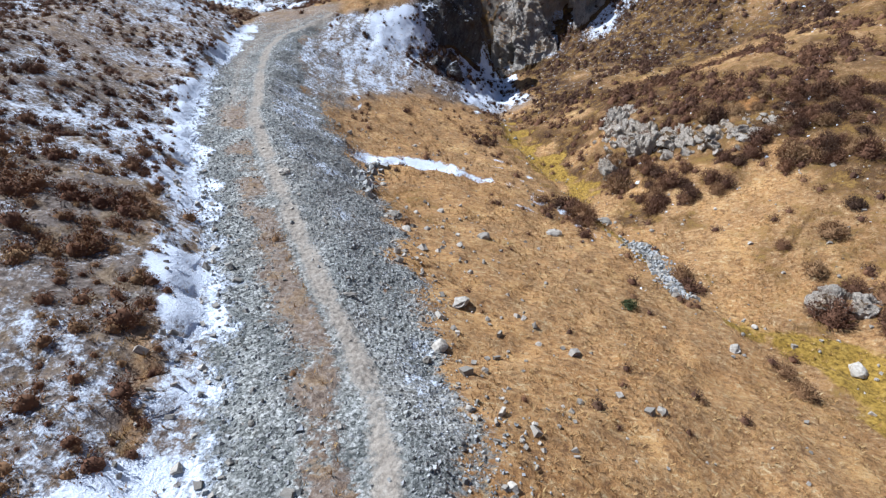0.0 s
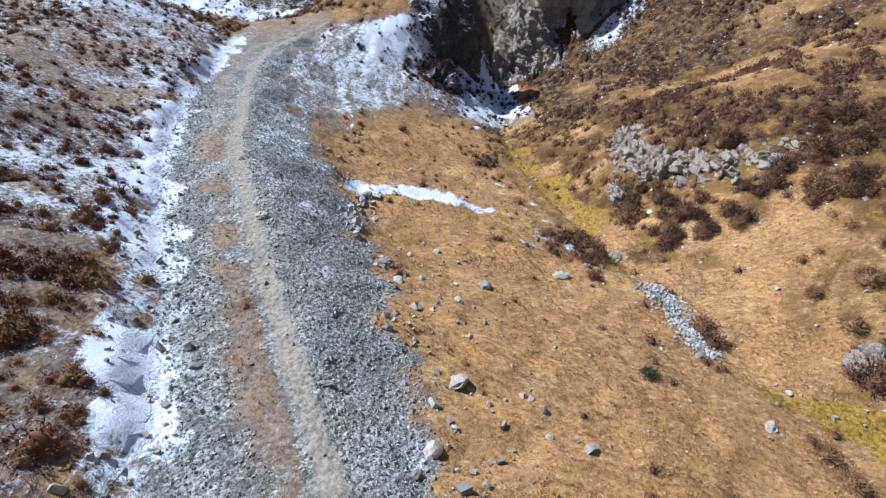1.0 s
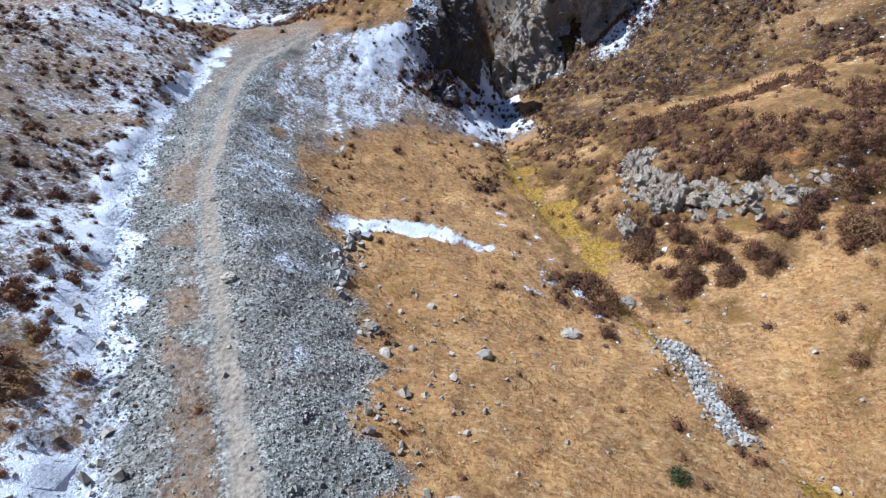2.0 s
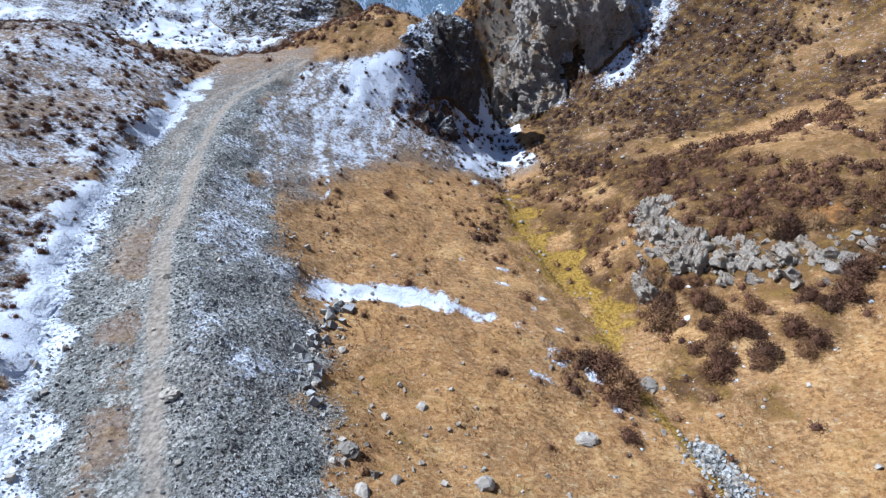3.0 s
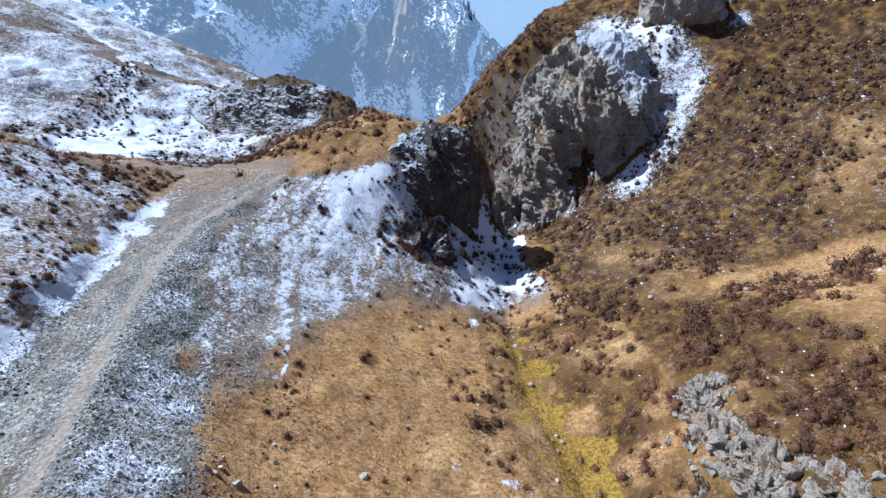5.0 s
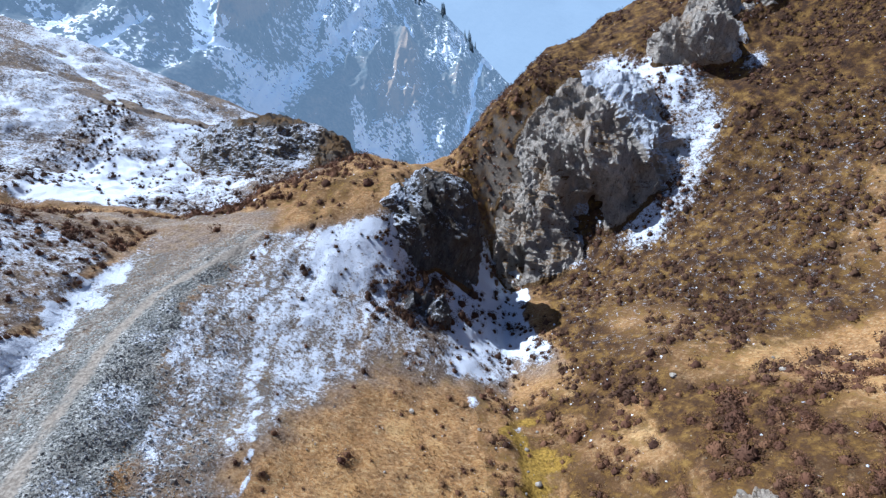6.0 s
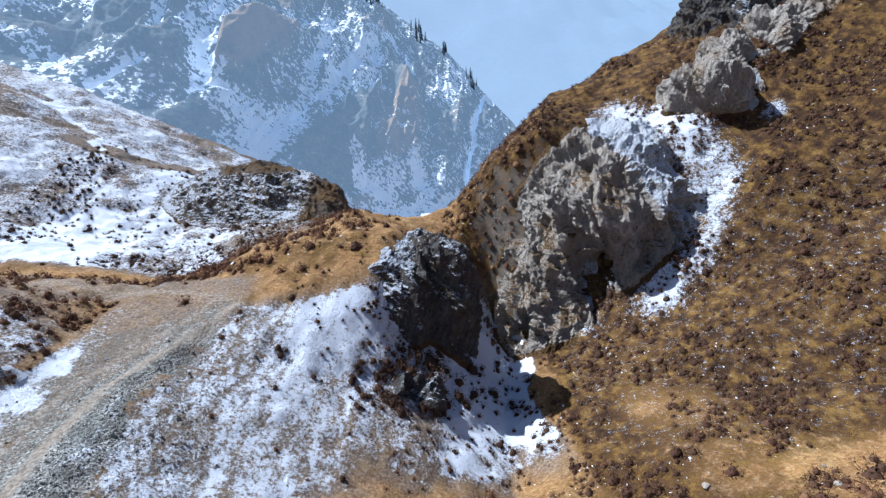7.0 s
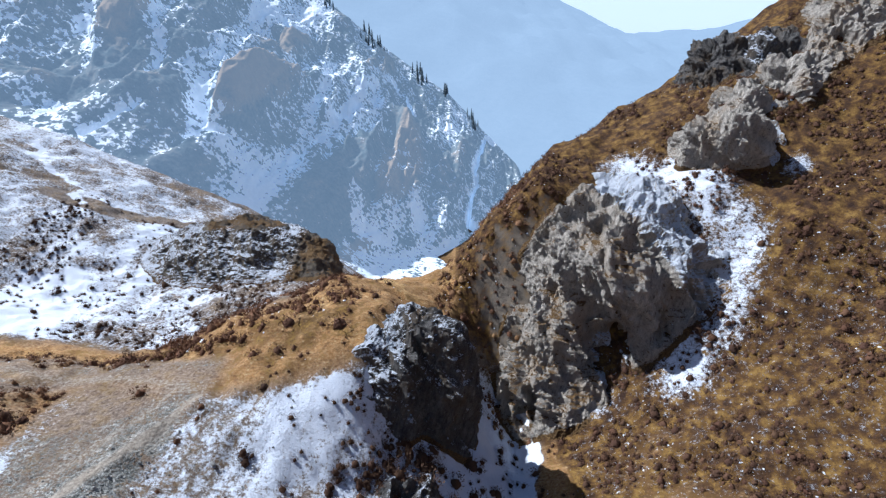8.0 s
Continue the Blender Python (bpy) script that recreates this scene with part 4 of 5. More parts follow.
tagged(grown_rock("upper_crag", ((29, 54), (76, 98), (4, 34)), 0.26, (
    ("tower", (42.6, 85.6, 16.0), (5.4, 4.6, 10.2), 2.5, 0, (0.25, 0.25)),
    ("shoulder", (38.0, 83.4, 13.0), (2.9, 2.8, 5.8), 2.5, 0, (0.22, 0.2)),
    ("spur", (34.0, 81.6, 13.6), (2.2, 2.2, 4.8), 2.5, 0, (0.3, 0.3)),
    ("foot", (44.2, 81.4, 13.6), (4.0, 2.6, 5.0), 2.5, 0, (0.2, 0.3)),
    ("wall", (49.0, 87.0, 21.0), (7.0, 4.6, 10.0), 2.5, 0, (0.2, 0.3)),
    ), MAT_CLIFF, 191, 1.1, none), "tall pale grey crag high on the slope", "crag")
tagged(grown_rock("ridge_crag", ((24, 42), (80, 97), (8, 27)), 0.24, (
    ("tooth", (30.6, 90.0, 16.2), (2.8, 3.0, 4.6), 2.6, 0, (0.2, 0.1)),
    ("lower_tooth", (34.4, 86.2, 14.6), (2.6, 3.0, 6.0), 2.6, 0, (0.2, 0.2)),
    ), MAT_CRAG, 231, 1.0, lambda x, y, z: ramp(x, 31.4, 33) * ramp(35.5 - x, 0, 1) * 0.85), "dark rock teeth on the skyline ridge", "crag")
tagged(grown_rock("snowy_knoll", ((-37, -6), (72, 96), (-13, 4)), 0.24, (
    ("hump", (-21.6, 85.4, -5.0), (10.4, 6.0, 6.6), 2.2, -4, (0.0, 0.1)),
    ("end_face", (-13.2, 83.2, -5.6), (2.9, 3.6, 4.6), 3.0, 0, (-0.1, 0.05)),
    ), MAT_KNOLL, 251, 0.55, lambda x, y, z: 0.76 - 0.45 * ramp(x, -15.5, -13) - 0.5 * ramp(z, 0.9, 1.6), k_ground=2.0),
    "rocky knoll dusted with snow beyond the pass", "knoll")


# ---- pale outcrop on the right bank ----
def build_outcrop():
    tagged(grown_rock("outcrop", ((10, 24.5), (22.5, 38), (-9, 1.5)), 0.09, (
        ("top_slab", (14.6, 34.6, -5.0), (1.2, 1.0, 1.0), 3.0, 10, (0.1, 0.2)),
        ("west_face", (14.4, 31.2, -5.6), (1.3, 1.9, 1.3), 2.4, 25, (0.25, 0.75)),
        ("main_face", (15.4, 29.3, -5.1), (1.6, 1.4, 1.3), 2.4, 30, (0.25, 0.75)),
        ("east_face", (17.2, 28.2, -4.5), (1.5, 1.1, 1.15), 2.4, 10, (0.2, 0.7)),
        ("end_slab", (19.2, 27.4, -3.5), (1.2, 0.9, 0.8), 2.4, 0, (0.2, 0.6)),
        ("upper_slab", (21.2, 27.6, -2.7), (1.3, 0.8, 0.7), 2.4, -5, (0.2, 0.6)),
        ("lower_slab", (12.9, 29.0, -6.6), (0.7, 0.9, 0.8), 3.0, 0, (0.1, 0.3)),
        ), MAT_OUTCROP, 401, 1.1, none, k_rock=0.4, k_ground=0.5, block=0.8, grain=(0.3, -0.35), blocky=True),
        "pale fractured rock outcrop breaking through the scrub slope", "outcrop")
    rng = np.random.default_rng(5)
    arc = [(12.9, 33.6), (13.4, 31.6), (14.4, 29.8), (15.8, 28.4), (17.2, 27.4), (18.6, 26.8), (20.0, 26.5), (21.6, 26.6), (23.0, 27.0)]
    for k in range(140):
        u = rng.uniform(0, len(arc) - 1.001)
        i = int(u)
        px, py = (np.array(arc[i]) * (1 - u + i) + np.array(arc[i + 1]) * (u - i))
        back = rng.uniform(-0.9, 1.6)
        px, py = px + 0.45 * back + rng.normal(0, 0.25), py + 0.8 * back + rng.normal(0, 0.25)
        r = rng.uniform(0.12, 0.42) * (1.15 if i in (1, 2, 3, 4, 5) else 0.8)
        z = float(height(px, py))
        v, f = ICO[3]
        q = v / ((np.abs(v) ** 9).sum(1) ** (1 / 9.0))[:, None] * np.array((rng.uniform(1.0, 1.7), rng.uniform(0.6, 1.0), rng.uniform(0.35, 0.65))) * r
        for cut in range(6):
            n = rng.normal(0, 1, 3)
            n /= np.linalg.norm(n)
            over = np.clip(q @ n - 0.55 * r, 0, None)
            q = q - over[:, None] * n
        w = q * 3.0
        q = q + 0.04 * r ** 0.5 * ridged(w[:, 0] + k, w[:, 1], w[:, 2] * 1.6, octaves=2, seed=k)[:, None] * v
        me = mesh_of("outcrop_rock", q, f, MAT_OUTCROP)
        ob = new("outcrop_rock", me)
        ob.location = (px, py, z + 0.05 * r)
        ob.rotation_euler = (rng.uniform(-0.3, 0.3), 0.35 + rng.uniform(-0.3, 0.3), rng.uniform(-0.7, 0.7))
        tagged(ob, "pale grey fractured rock of the hillside outcrop", "rock", group="outcrop rocks")


build_outcrop()


# ---- far mountains ----
GULLIES = (
    ([(-41.5, -9), (-41, -2.8), (-37.9, -0.6)], 3.6, 0.34), ([(-41, -2.8), (-49.5, 4.8), (-55.7, 12.1), (-61, 18.4)], 2.6, 0.26),
    ([(-37.9, -0.6), (-31.6, 4.2), (-28.7, 11.4)], 2.2, 0.24), ([(-36, 0), (-37.5, 8), (-36, 14), (-40, 22)], 1.8, 0.20),
    ([(-57, 15), (-56, 24), (-60, 34), (-64, 44)], 2.6, 0.20), ([(-54.2, 18.6), (-50.4, 17.0)], 0.9, 0.45), ([(-57, 37.8), (-51, 34), (-48.6, 31.5)], 0.8, 0.38),
    ([(-75.2, 34.6), (-69.7, 23.6), (-66, 17)], 1.3, 0.28), ([(-89, 34), (-83, 27), (-80, 23)], 1.4, 0.24), ([(-67.2, 6.8), (-63, 9.2)], 0.7, 0.5),
    ([(-7.3, -28), (-4.8, -23.4), (-9, -17)], 1.8, 0.26), ([(-13.2, -24), (-17, -19), (-22, -14)], 1.3, 0.22), ([(-21.9, 14.7), (-11.5, 6.6)], 0.9, 0.40),
    ([(-24, -21), (-14.2, -27), (-4.4, -29.5), (2, -29)], 2.0, 0.34), ([(17.6, -11.5), (12.5, -8), (11.0, -12), (9.6, -15), (11.5, -19.9), (8, -24), (7, -29)], 1.0, 0.55),
    ([(-100, 22), (-84, 15), (-70, 12)], 1.6, 0.2), ([(-110, 40), (-98, 30), (-92, 20)], 2.0, 0.2), ([(-30, 22), (-24, 8), (-22, 0)], 1.4, 0.16))
# bare buttresses: x, z, half width, half height, how far they stand out, how brown
BUTTRESSES = ((-46.5, 12, 5.6, 5.4, 7.0, 0.9), (-77.5, 28.5, 5.5, 6.0, 6.0, 0.8), (-25, -10, 7.5, 7.5, 6.0, 0.2), (-12, -9, 6.5, 9.0, 5.0, 0.9), (-50, 0.5, 5.0, 4.5, 5.0, 0.1), (-62, 13, 4.0, 4.0, 3.5, 0.3),
              (-27, 17, 5.0, 7.0, 4.5, 0.6), (-20, -21, 5.0, 3.0, 2.5, 0.7), (-52, 26, 4.0, 5.0, 4.0, 0.7), (-88, 17, 7.0, 4.0, 4.0, 0.4), (-100, 34, 8.0, 6.0, 5.0, 0.6), (-66, 38, 5.0, 6.0, 4.0, 0.5), (-40, 36, 5.0, 6.0, 4.0, 0.5), (2, -14, 6.0, 6.0, 3.0, 0.4))


def features(X, Z):
    """Gullies and standing buttresses of the mountain side, by place across and height."""
    wx = X + 2.2 * fbm(X * 0.10, Z * 0.10, octaves=4, seed=67)
    wz = Z + 2.2 * fbm(X * 0.10 + 9, Z * 0.10, octaves=4, seed=68)
    gully, out, brown = np.zeros_like(X), np.zeros_like(X), np.zeros_like(X)
    for pts, w, much in GULLIES:
        gully = np.maximum(gully, much * np.exp(-(off_line(wx, wz, pts) / w) ** 2))
    for bx, bz, rx, rz, far, tan in BUTTRESSES:
        g = np.exp(-(((wx - bx) / rx) ** 2 + ((wz - bz) / rz) ** 2) ** 2)
        out = np.maximum(out, far * g)
        brown = np.maximum(brown, tan * g)
    return gully, out, brown


def ridge_sheet(name, x0, x1, nx, y0, y1, ny, heights, foot_y, foot_z, crest_y, rough, mat, label, carved):
    gx, gy = np.linspace(x0, x1, nx), np.linspace(y0, y1, ny)
    if carved:
        gx = np.concatenate([np.linspace(x0, -112, 70), np.linspace(-111.6, 40, 440), np.linspace(41, x1, 20)])
        gy = np.concatenate([np.linspace(y0, 258, 400), np.linspace(259, y1, 24)])
        nx, ny = len(gx), len(gy)
    X, Y = np.meshgrid(gx, gy)
    top, fy, fz = (np.interp(X, *np.array(k, float).T) for k in (heights, foot_y, foot_z))
    t = np.clip((Y - fy) / (crest_y - fy), 0, 1)
    back = np.clip((Y - crest_y) / (y1 - crest_y), 0, 1)
    Z = fz + (top - fz) * t ** 0.92 - (top - fz) * 0.9 * back
    mid = np.sin(np.pi * np.clip(t, 0, 1)) * (1 - back)
    snow, brown = np.zeros_like(X), np.zeros_like(X)
    if carved:
        gully, out, brown = features(X, Z)
        snow = 0.395 + 0.16 * fbm(X * 0.07, Z * 0.10, octaves=4, seed=66) + 0.10 * ramp(Z, 20, 45)
        snow = np.clip(np.where(gully > 0.08, np.maximum(snow, 0.42) + 0.9 * gully, snow) - 0.040 * out * (1 - np.clip(3 * gully, 0, 1)), 0, 0.80)
        Z = Z + (out - 6.0 * gully) * np.clip(3 * mid, 0, 1)
    bend = 12 * fbm(X * 0.012, Y * 0.012, octaves=2, seed=60)
    spur = ridged((X + bend) * 0.026 + Y * 0.006, (Y + bend) * 0.012, octaves=5, seed=61)
    Z = Z + rough * np.clip(top - fz, 8, 90) * (spur - 0.35) * mid
    Z = Z + 0.05 * np.clip(top - fz, 8, 90) * fbm(X * 0.06, Y * 0.06, octaves=5, seed=63) * (0.25 + 0.75 * mid)
    if carved:
        Z = Z + (1.5 * (ridged(X * 0.16, Z * 0.09, octaves=4, seed=71) - 0.4)) * np.clip(2 * mid, 0, 1)
    me = mesh_of(name, np.stack([X, Y, Z], -1).reshape(-1, 3), grid_faces(nx, ny), mat, True)
    float_value(me, "snow", snow)
    float_value(me, "bare", brown)
    return tagged(new(name, me), label, "mountain", kind="structure"), (X, Y, Z)


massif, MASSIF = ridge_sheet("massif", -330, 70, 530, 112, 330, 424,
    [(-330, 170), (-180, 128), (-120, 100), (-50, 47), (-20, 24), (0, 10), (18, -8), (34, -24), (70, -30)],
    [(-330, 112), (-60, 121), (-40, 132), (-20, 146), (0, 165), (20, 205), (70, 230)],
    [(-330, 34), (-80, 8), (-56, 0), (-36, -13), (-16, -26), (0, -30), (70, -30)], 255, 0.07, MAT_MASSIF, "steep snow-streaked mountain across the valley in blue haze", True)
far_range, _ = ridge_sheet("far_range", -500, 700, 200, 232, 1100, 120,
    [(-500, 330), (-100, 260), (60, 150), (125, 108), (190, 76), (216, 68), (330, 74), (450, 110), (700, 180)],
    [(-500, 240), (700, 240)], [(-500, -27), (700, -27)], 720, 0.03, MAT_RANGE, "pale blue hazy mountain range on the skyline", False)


def build_sky_haze():
    """A glowing sheet added far behind the ranges, in front of the sky, for bright haze."""
    m, nt, b = material("glowing_haze_sheet")
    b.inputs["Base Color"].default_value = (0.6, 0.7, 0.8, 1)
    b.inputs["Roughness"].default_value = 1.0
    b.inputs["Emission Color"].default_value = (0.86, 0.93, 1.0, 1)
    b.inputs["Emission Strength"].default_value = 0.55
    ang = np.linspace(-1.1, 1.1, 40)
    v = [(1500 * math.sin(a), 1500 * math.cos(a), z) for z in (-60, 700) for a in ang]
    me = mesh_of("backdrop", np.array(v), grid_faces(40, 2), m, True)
    tagged(new("backdrop", me), "glowing white backdrop sheet standing in for horizon haze", "sky", kind="structure")


build_sky_haze()


# ---- plants ----
def shrub_mesh(name, seed, sprays, twigs, flat=0.9, fine=1.0, seg=9, rings=4):
    """A rounded bush, one unit across: a dense dark heart, fine sprays over it and twigs standing out."""
    rng = np.random.default_rng(seed)
    v, f = [], []
    lobes = rng.normal(0, 0.10, (5, 3)) * np.array([1, 1, 0.5]) + np.array([0, 0, 0.10])
    for r in range(rings):
        el = 1.45 * r / (rings - 1)
        for k in range(seg):
            th = 2 * math.pi * (k + 0.5 * r) / seg
            q = rng.uniform(0.21, 0.31)
            v.append(np.array([math.cos(th) * math.cos(el), math.sin(th) * math.cos(el), 1.25 * flat * math.sin(el)]) * q + np.array([0, 0, 0.02]))
    for r in range(rings - 1):
        for k in range(seg):
            f.append((r * seg + k, r * seg + (k + 1) % seg, (r + 1) * seg + (k + 1) % seg, (r + 1) * seg + k))
    for k in range(sprays + twigs):
        th = rng.uniform(0, 2 * math.pi)
        el = math.asin(rng.uniform(-0.05, 1.0))
        d = np.array([math.cos(th) * math.cos(el), math.sin(th) * math.cos(el), 1.25 * flat * math.sin(el)])
        if k < sprays:
            c = lobes[k % 5] * 0.7 + d * rng.uniform(0.30, 0.42)
            a, b = 0.6 * d + rng.normal(0, 0.7, 3), rng.normal(0, 1, 3)
            a = a / np.linalg.norm(a) * rng.uniform(0.035, 0.075) * fine
            b = b / np.linalg.norm(b) * rng.uniform(0.018, 0.04) * fine
            quad = [c - a, c + b, c + a, c - b]
        else:
            start, tip = d * 0.15, d * rng.uniform(0.40, 0.56) + rng.normal(0, 0.05, 3) + np.array([0, 0, 0.03])
            side = np.cross(d, rng.normal(0, 1, 3))
            side = side / (np.linalg.norm(side) + 1e-6) * rng.uniform(0.005, 0.011) * fine
            mid = start * 0.4 + tip * 0.6
            quad = [start, mid + side, tip, mid - side]
        n = len(v)
        v += quad
        f.append((n, n + 1, n + 2, n + 3))
    return np.array(v), np.array(f)


def scatter(n, seed, box, keep):
    rng = np.random.default_rng(seed)
    x, y = rng.uniform(box[0], box[1], n), rng.uniform(box[2], box[3], n)
    k = rng.uniform(0, 1, n) < keep(x, y)
    return x[k], y[k]


def join_copies(name, bases, x, y, z, size, tall, seed, mat, sink=0.04, tints=None, soft=False):
    """Many small pieces in one mesh, each a turned and scaled copy of a base."""
    rng = np.random.default_rng(seed)
    pick = rng.integers(0, len(bases), len(x))
    turn = rng.uniform(0, 2 * math.pi, len(x))
    tint = rng.uniform(0, 1, len(x)) if tints is None else tints
    V, F, T, off = [], [], [], 0
    for b, (bv, bf) in enumerate(bases):
        ids = np.where(pick == b)[0]
        if not len(ids):
            continue
        c, s = np.cos(turn[ids])[:, None], np.sin(turn[ids])[:, None]
        px = (bv[None, :, 0] * c - bv[None, :, 1] * s) * size[ids][:, None] + x[ids][:, None]
        py = (bv[None, :, 0] * s + bv[None, :, 1] * c) * size[ids][:, None] + y[ids][:, None]
        pz = bv[None, :, 2] * (size * tall)[ids][:, None] + (z - sink * size)[ids][:, None]
        V.append(np.stack([px, py, pz], -1).reshape(-1, 3))
        F.append((bf[None] + (np.arange(len(ids)) * len(bv))[:, None, None]).reshape(-1, bf.shape[1]) + off)
        T.append(np.repeat(tint[ids], len(bv)))
        off += len(ids) * len(bv)
    me = mesh_of(name, np.concatenate(V), np.concatenate(F), mat, soft)
    float_value(me, "tint", np.concatenate(T))
    return new(name, me)


MID_SHRUBS = [shrub_mesh("shrub", 700 + k, 130, 50, f, 0.85, 7, 3) for k, f in enumerate((0.9, 1.05, 0.8, 0.95))]
FAR_SHRUBS = [shrub_mesh("shrub", 740 + k, 66, 12, f, 1.05, 6, 3) for k, f in enumerate((0.9, 1.05, 0.8, 0.95))]
NEAR_SHRUBS = [shrub_mesh("shrub", 720 + k, 620, 300, f, 0.62) for k, f in enumerate((0.9, 1.05, 0.8, 0.95))]


def shrub_share(x, y):
    """How thick the scrub stands."""
    S, G, T, M, B, R = cover(x, y)[:6]
    xi, xs = xline(DITCH_IN, y), xline(STREAM, y)
    clump = np.clip(0.55 + 0.9 * fbm(x * 0.28, y * 0.28, octaves=3, seed=91), 0.05, 1)
    d = np.full_like(x, 0.03)
    d = np.where((x < xi - 0.2) & (y < 52), (0.80 + 0.12 * ramp(-y, -14, -6)) * clump ** 0.5, d)
    d = np.where((x < xi + 0.1) & (x > xi - 0.9) & (y < 50), 0.95, d)
    d = np.where((x > xs + 1.5) & (y < 22), 0.03 + 0.05 * clump * (x > 18), d)
    d = np.where(((x - 17.9) / 1.4) ** 2 + ((y - 12.2) / 1.0) ** 2 < 1, 0.5, d)
    d = np.where((x > 11.5) & (y > 22) & (y < 46), 0.55 * clump ** 1.1, d)
    d = np.where((x > 9.5) & (y >= 44), (0.82 + 0.14 * ramp(y, 60, 70)) * clump ** 1.4, d)
    d = np.where((x > xs - 4.4) & (x < xs - 0.6) & (y > 18) & (y < 50), 0.80 * clump, d)
    d = np.where((x > xs + 1.0) & (x < 12.5) & (y > 24) & (y < 48), 0.50 * clump, d)
    d = np.where((x > -10) & (x < xs - 2) & (y > 38) & (y < 49), 0.13 * clump, d)
    d = np.where((np.abs(x + 6.2 + 0.25 * (y - 33)) < 0.8) & (y > 30) & (y < 37), 0.45, d)
    d = np.where((y > 49) & (y < 62) & (x > -9) & (x < 9), (0.34 + 0.20 * ramp(x, -3, 2)) * clump, d)
    d = np.where((y > 55.5) & (y < 60.5) & (x > -4.5) & (x < 0.5), 0.85, d)
    d = np.where(off_line(x, y, [(-2.6, 52.2), (0.2, 53.6), (3.2, 56.6)]) < 1.3 + 0.9 * clump, 0.98, d)
    d = np.where((x > 1.5) & (x < 7) & (y > 54.5) & (y < 64), 0.40 * clump, d)
    d = np.where(((x - 9.4) / 1.5) ** 2 + ((y - 52.6) / 1.3) ** 2 < 1.0, 0.9, d)
    d = np.where((y > 60) & (y < 72) & (x > -20) & (x < -5), 0.40, d)
    d = np.where((y > 57.5) & (y < 66) & (x > -11) & (x < 0), 0.12, d)
    d = np.where((np.abs(y - 59.8 - 0.36 * (x + 18.5)) < 1.5) & (x > -19) & (x < -4), 0.50, d)
    d = np.where((y > 66) & (x < -14), (0.72 - 0.5 * np.exp(-((x + 34.5) / 4.5) ** 4)) * clump, d)
    d = np.where((y > 68) & (y < 88) & (x < -39), 0.9 * clump ** 0.5, d)
    d = np.where((y > 63) & (x > 1) & (x <= 10), 0.85 * clump ** 0.5, d)
    d = np.where((x < -20.5) & (y > 50.5) & (y < 56), 0.8, d)
    d = np.where((x < -18.5) & (x > -38) & (np.abs(y - 60.2) < 1.3), 0.95, d)
    rocks = off_line(x, y, [(14.6, 34.4), (14.2, 31.2), (15.4, 29.2), (17.2, 28.0), (19.2, 27.3), (21.4, 27.4)])
    d = d * (1 - 0.85 * ramp(-rocks, -1.5, -0.8))
    return d * (1 - np.clip(G * 1.6, 0, 1)) * (1 - np.clip(T * 2, 0, 1)) * (1 - 0.8 * np.clip(M * 1.5, 0, 1))


def drift_mesh(seed):
    """A small ragged drift, one unit across."""
    rng = np.random.default_rng(seed + 600)
    n = 10
    r = rng.uniform(0.3, 0.75, n)
    th = np.arange(n) * 2 * math.pi / n
    long = rng.uniform(0.5, 0.9)
    low = [(r[k] * math.cos(th[k]), long * r[k] * math.sin(th[k]), -0.12) for k in range(n)]
    top = [(0.6 * q[0], 0.6 * q[1], 0.20 + rng.uniform(-0.04, 0.04)) for q in low]
    f = [(k, (k + 1) % n, n + (k + 1) % n, n + k) for k in range(n)] + [(n + k, n + (k + 1) % n, n + (k + 2) % n, 2 * n) for k in range(0, n, 2)]
    return np.array(low + top + [(0, 0, 0.26)]), np.array(f)


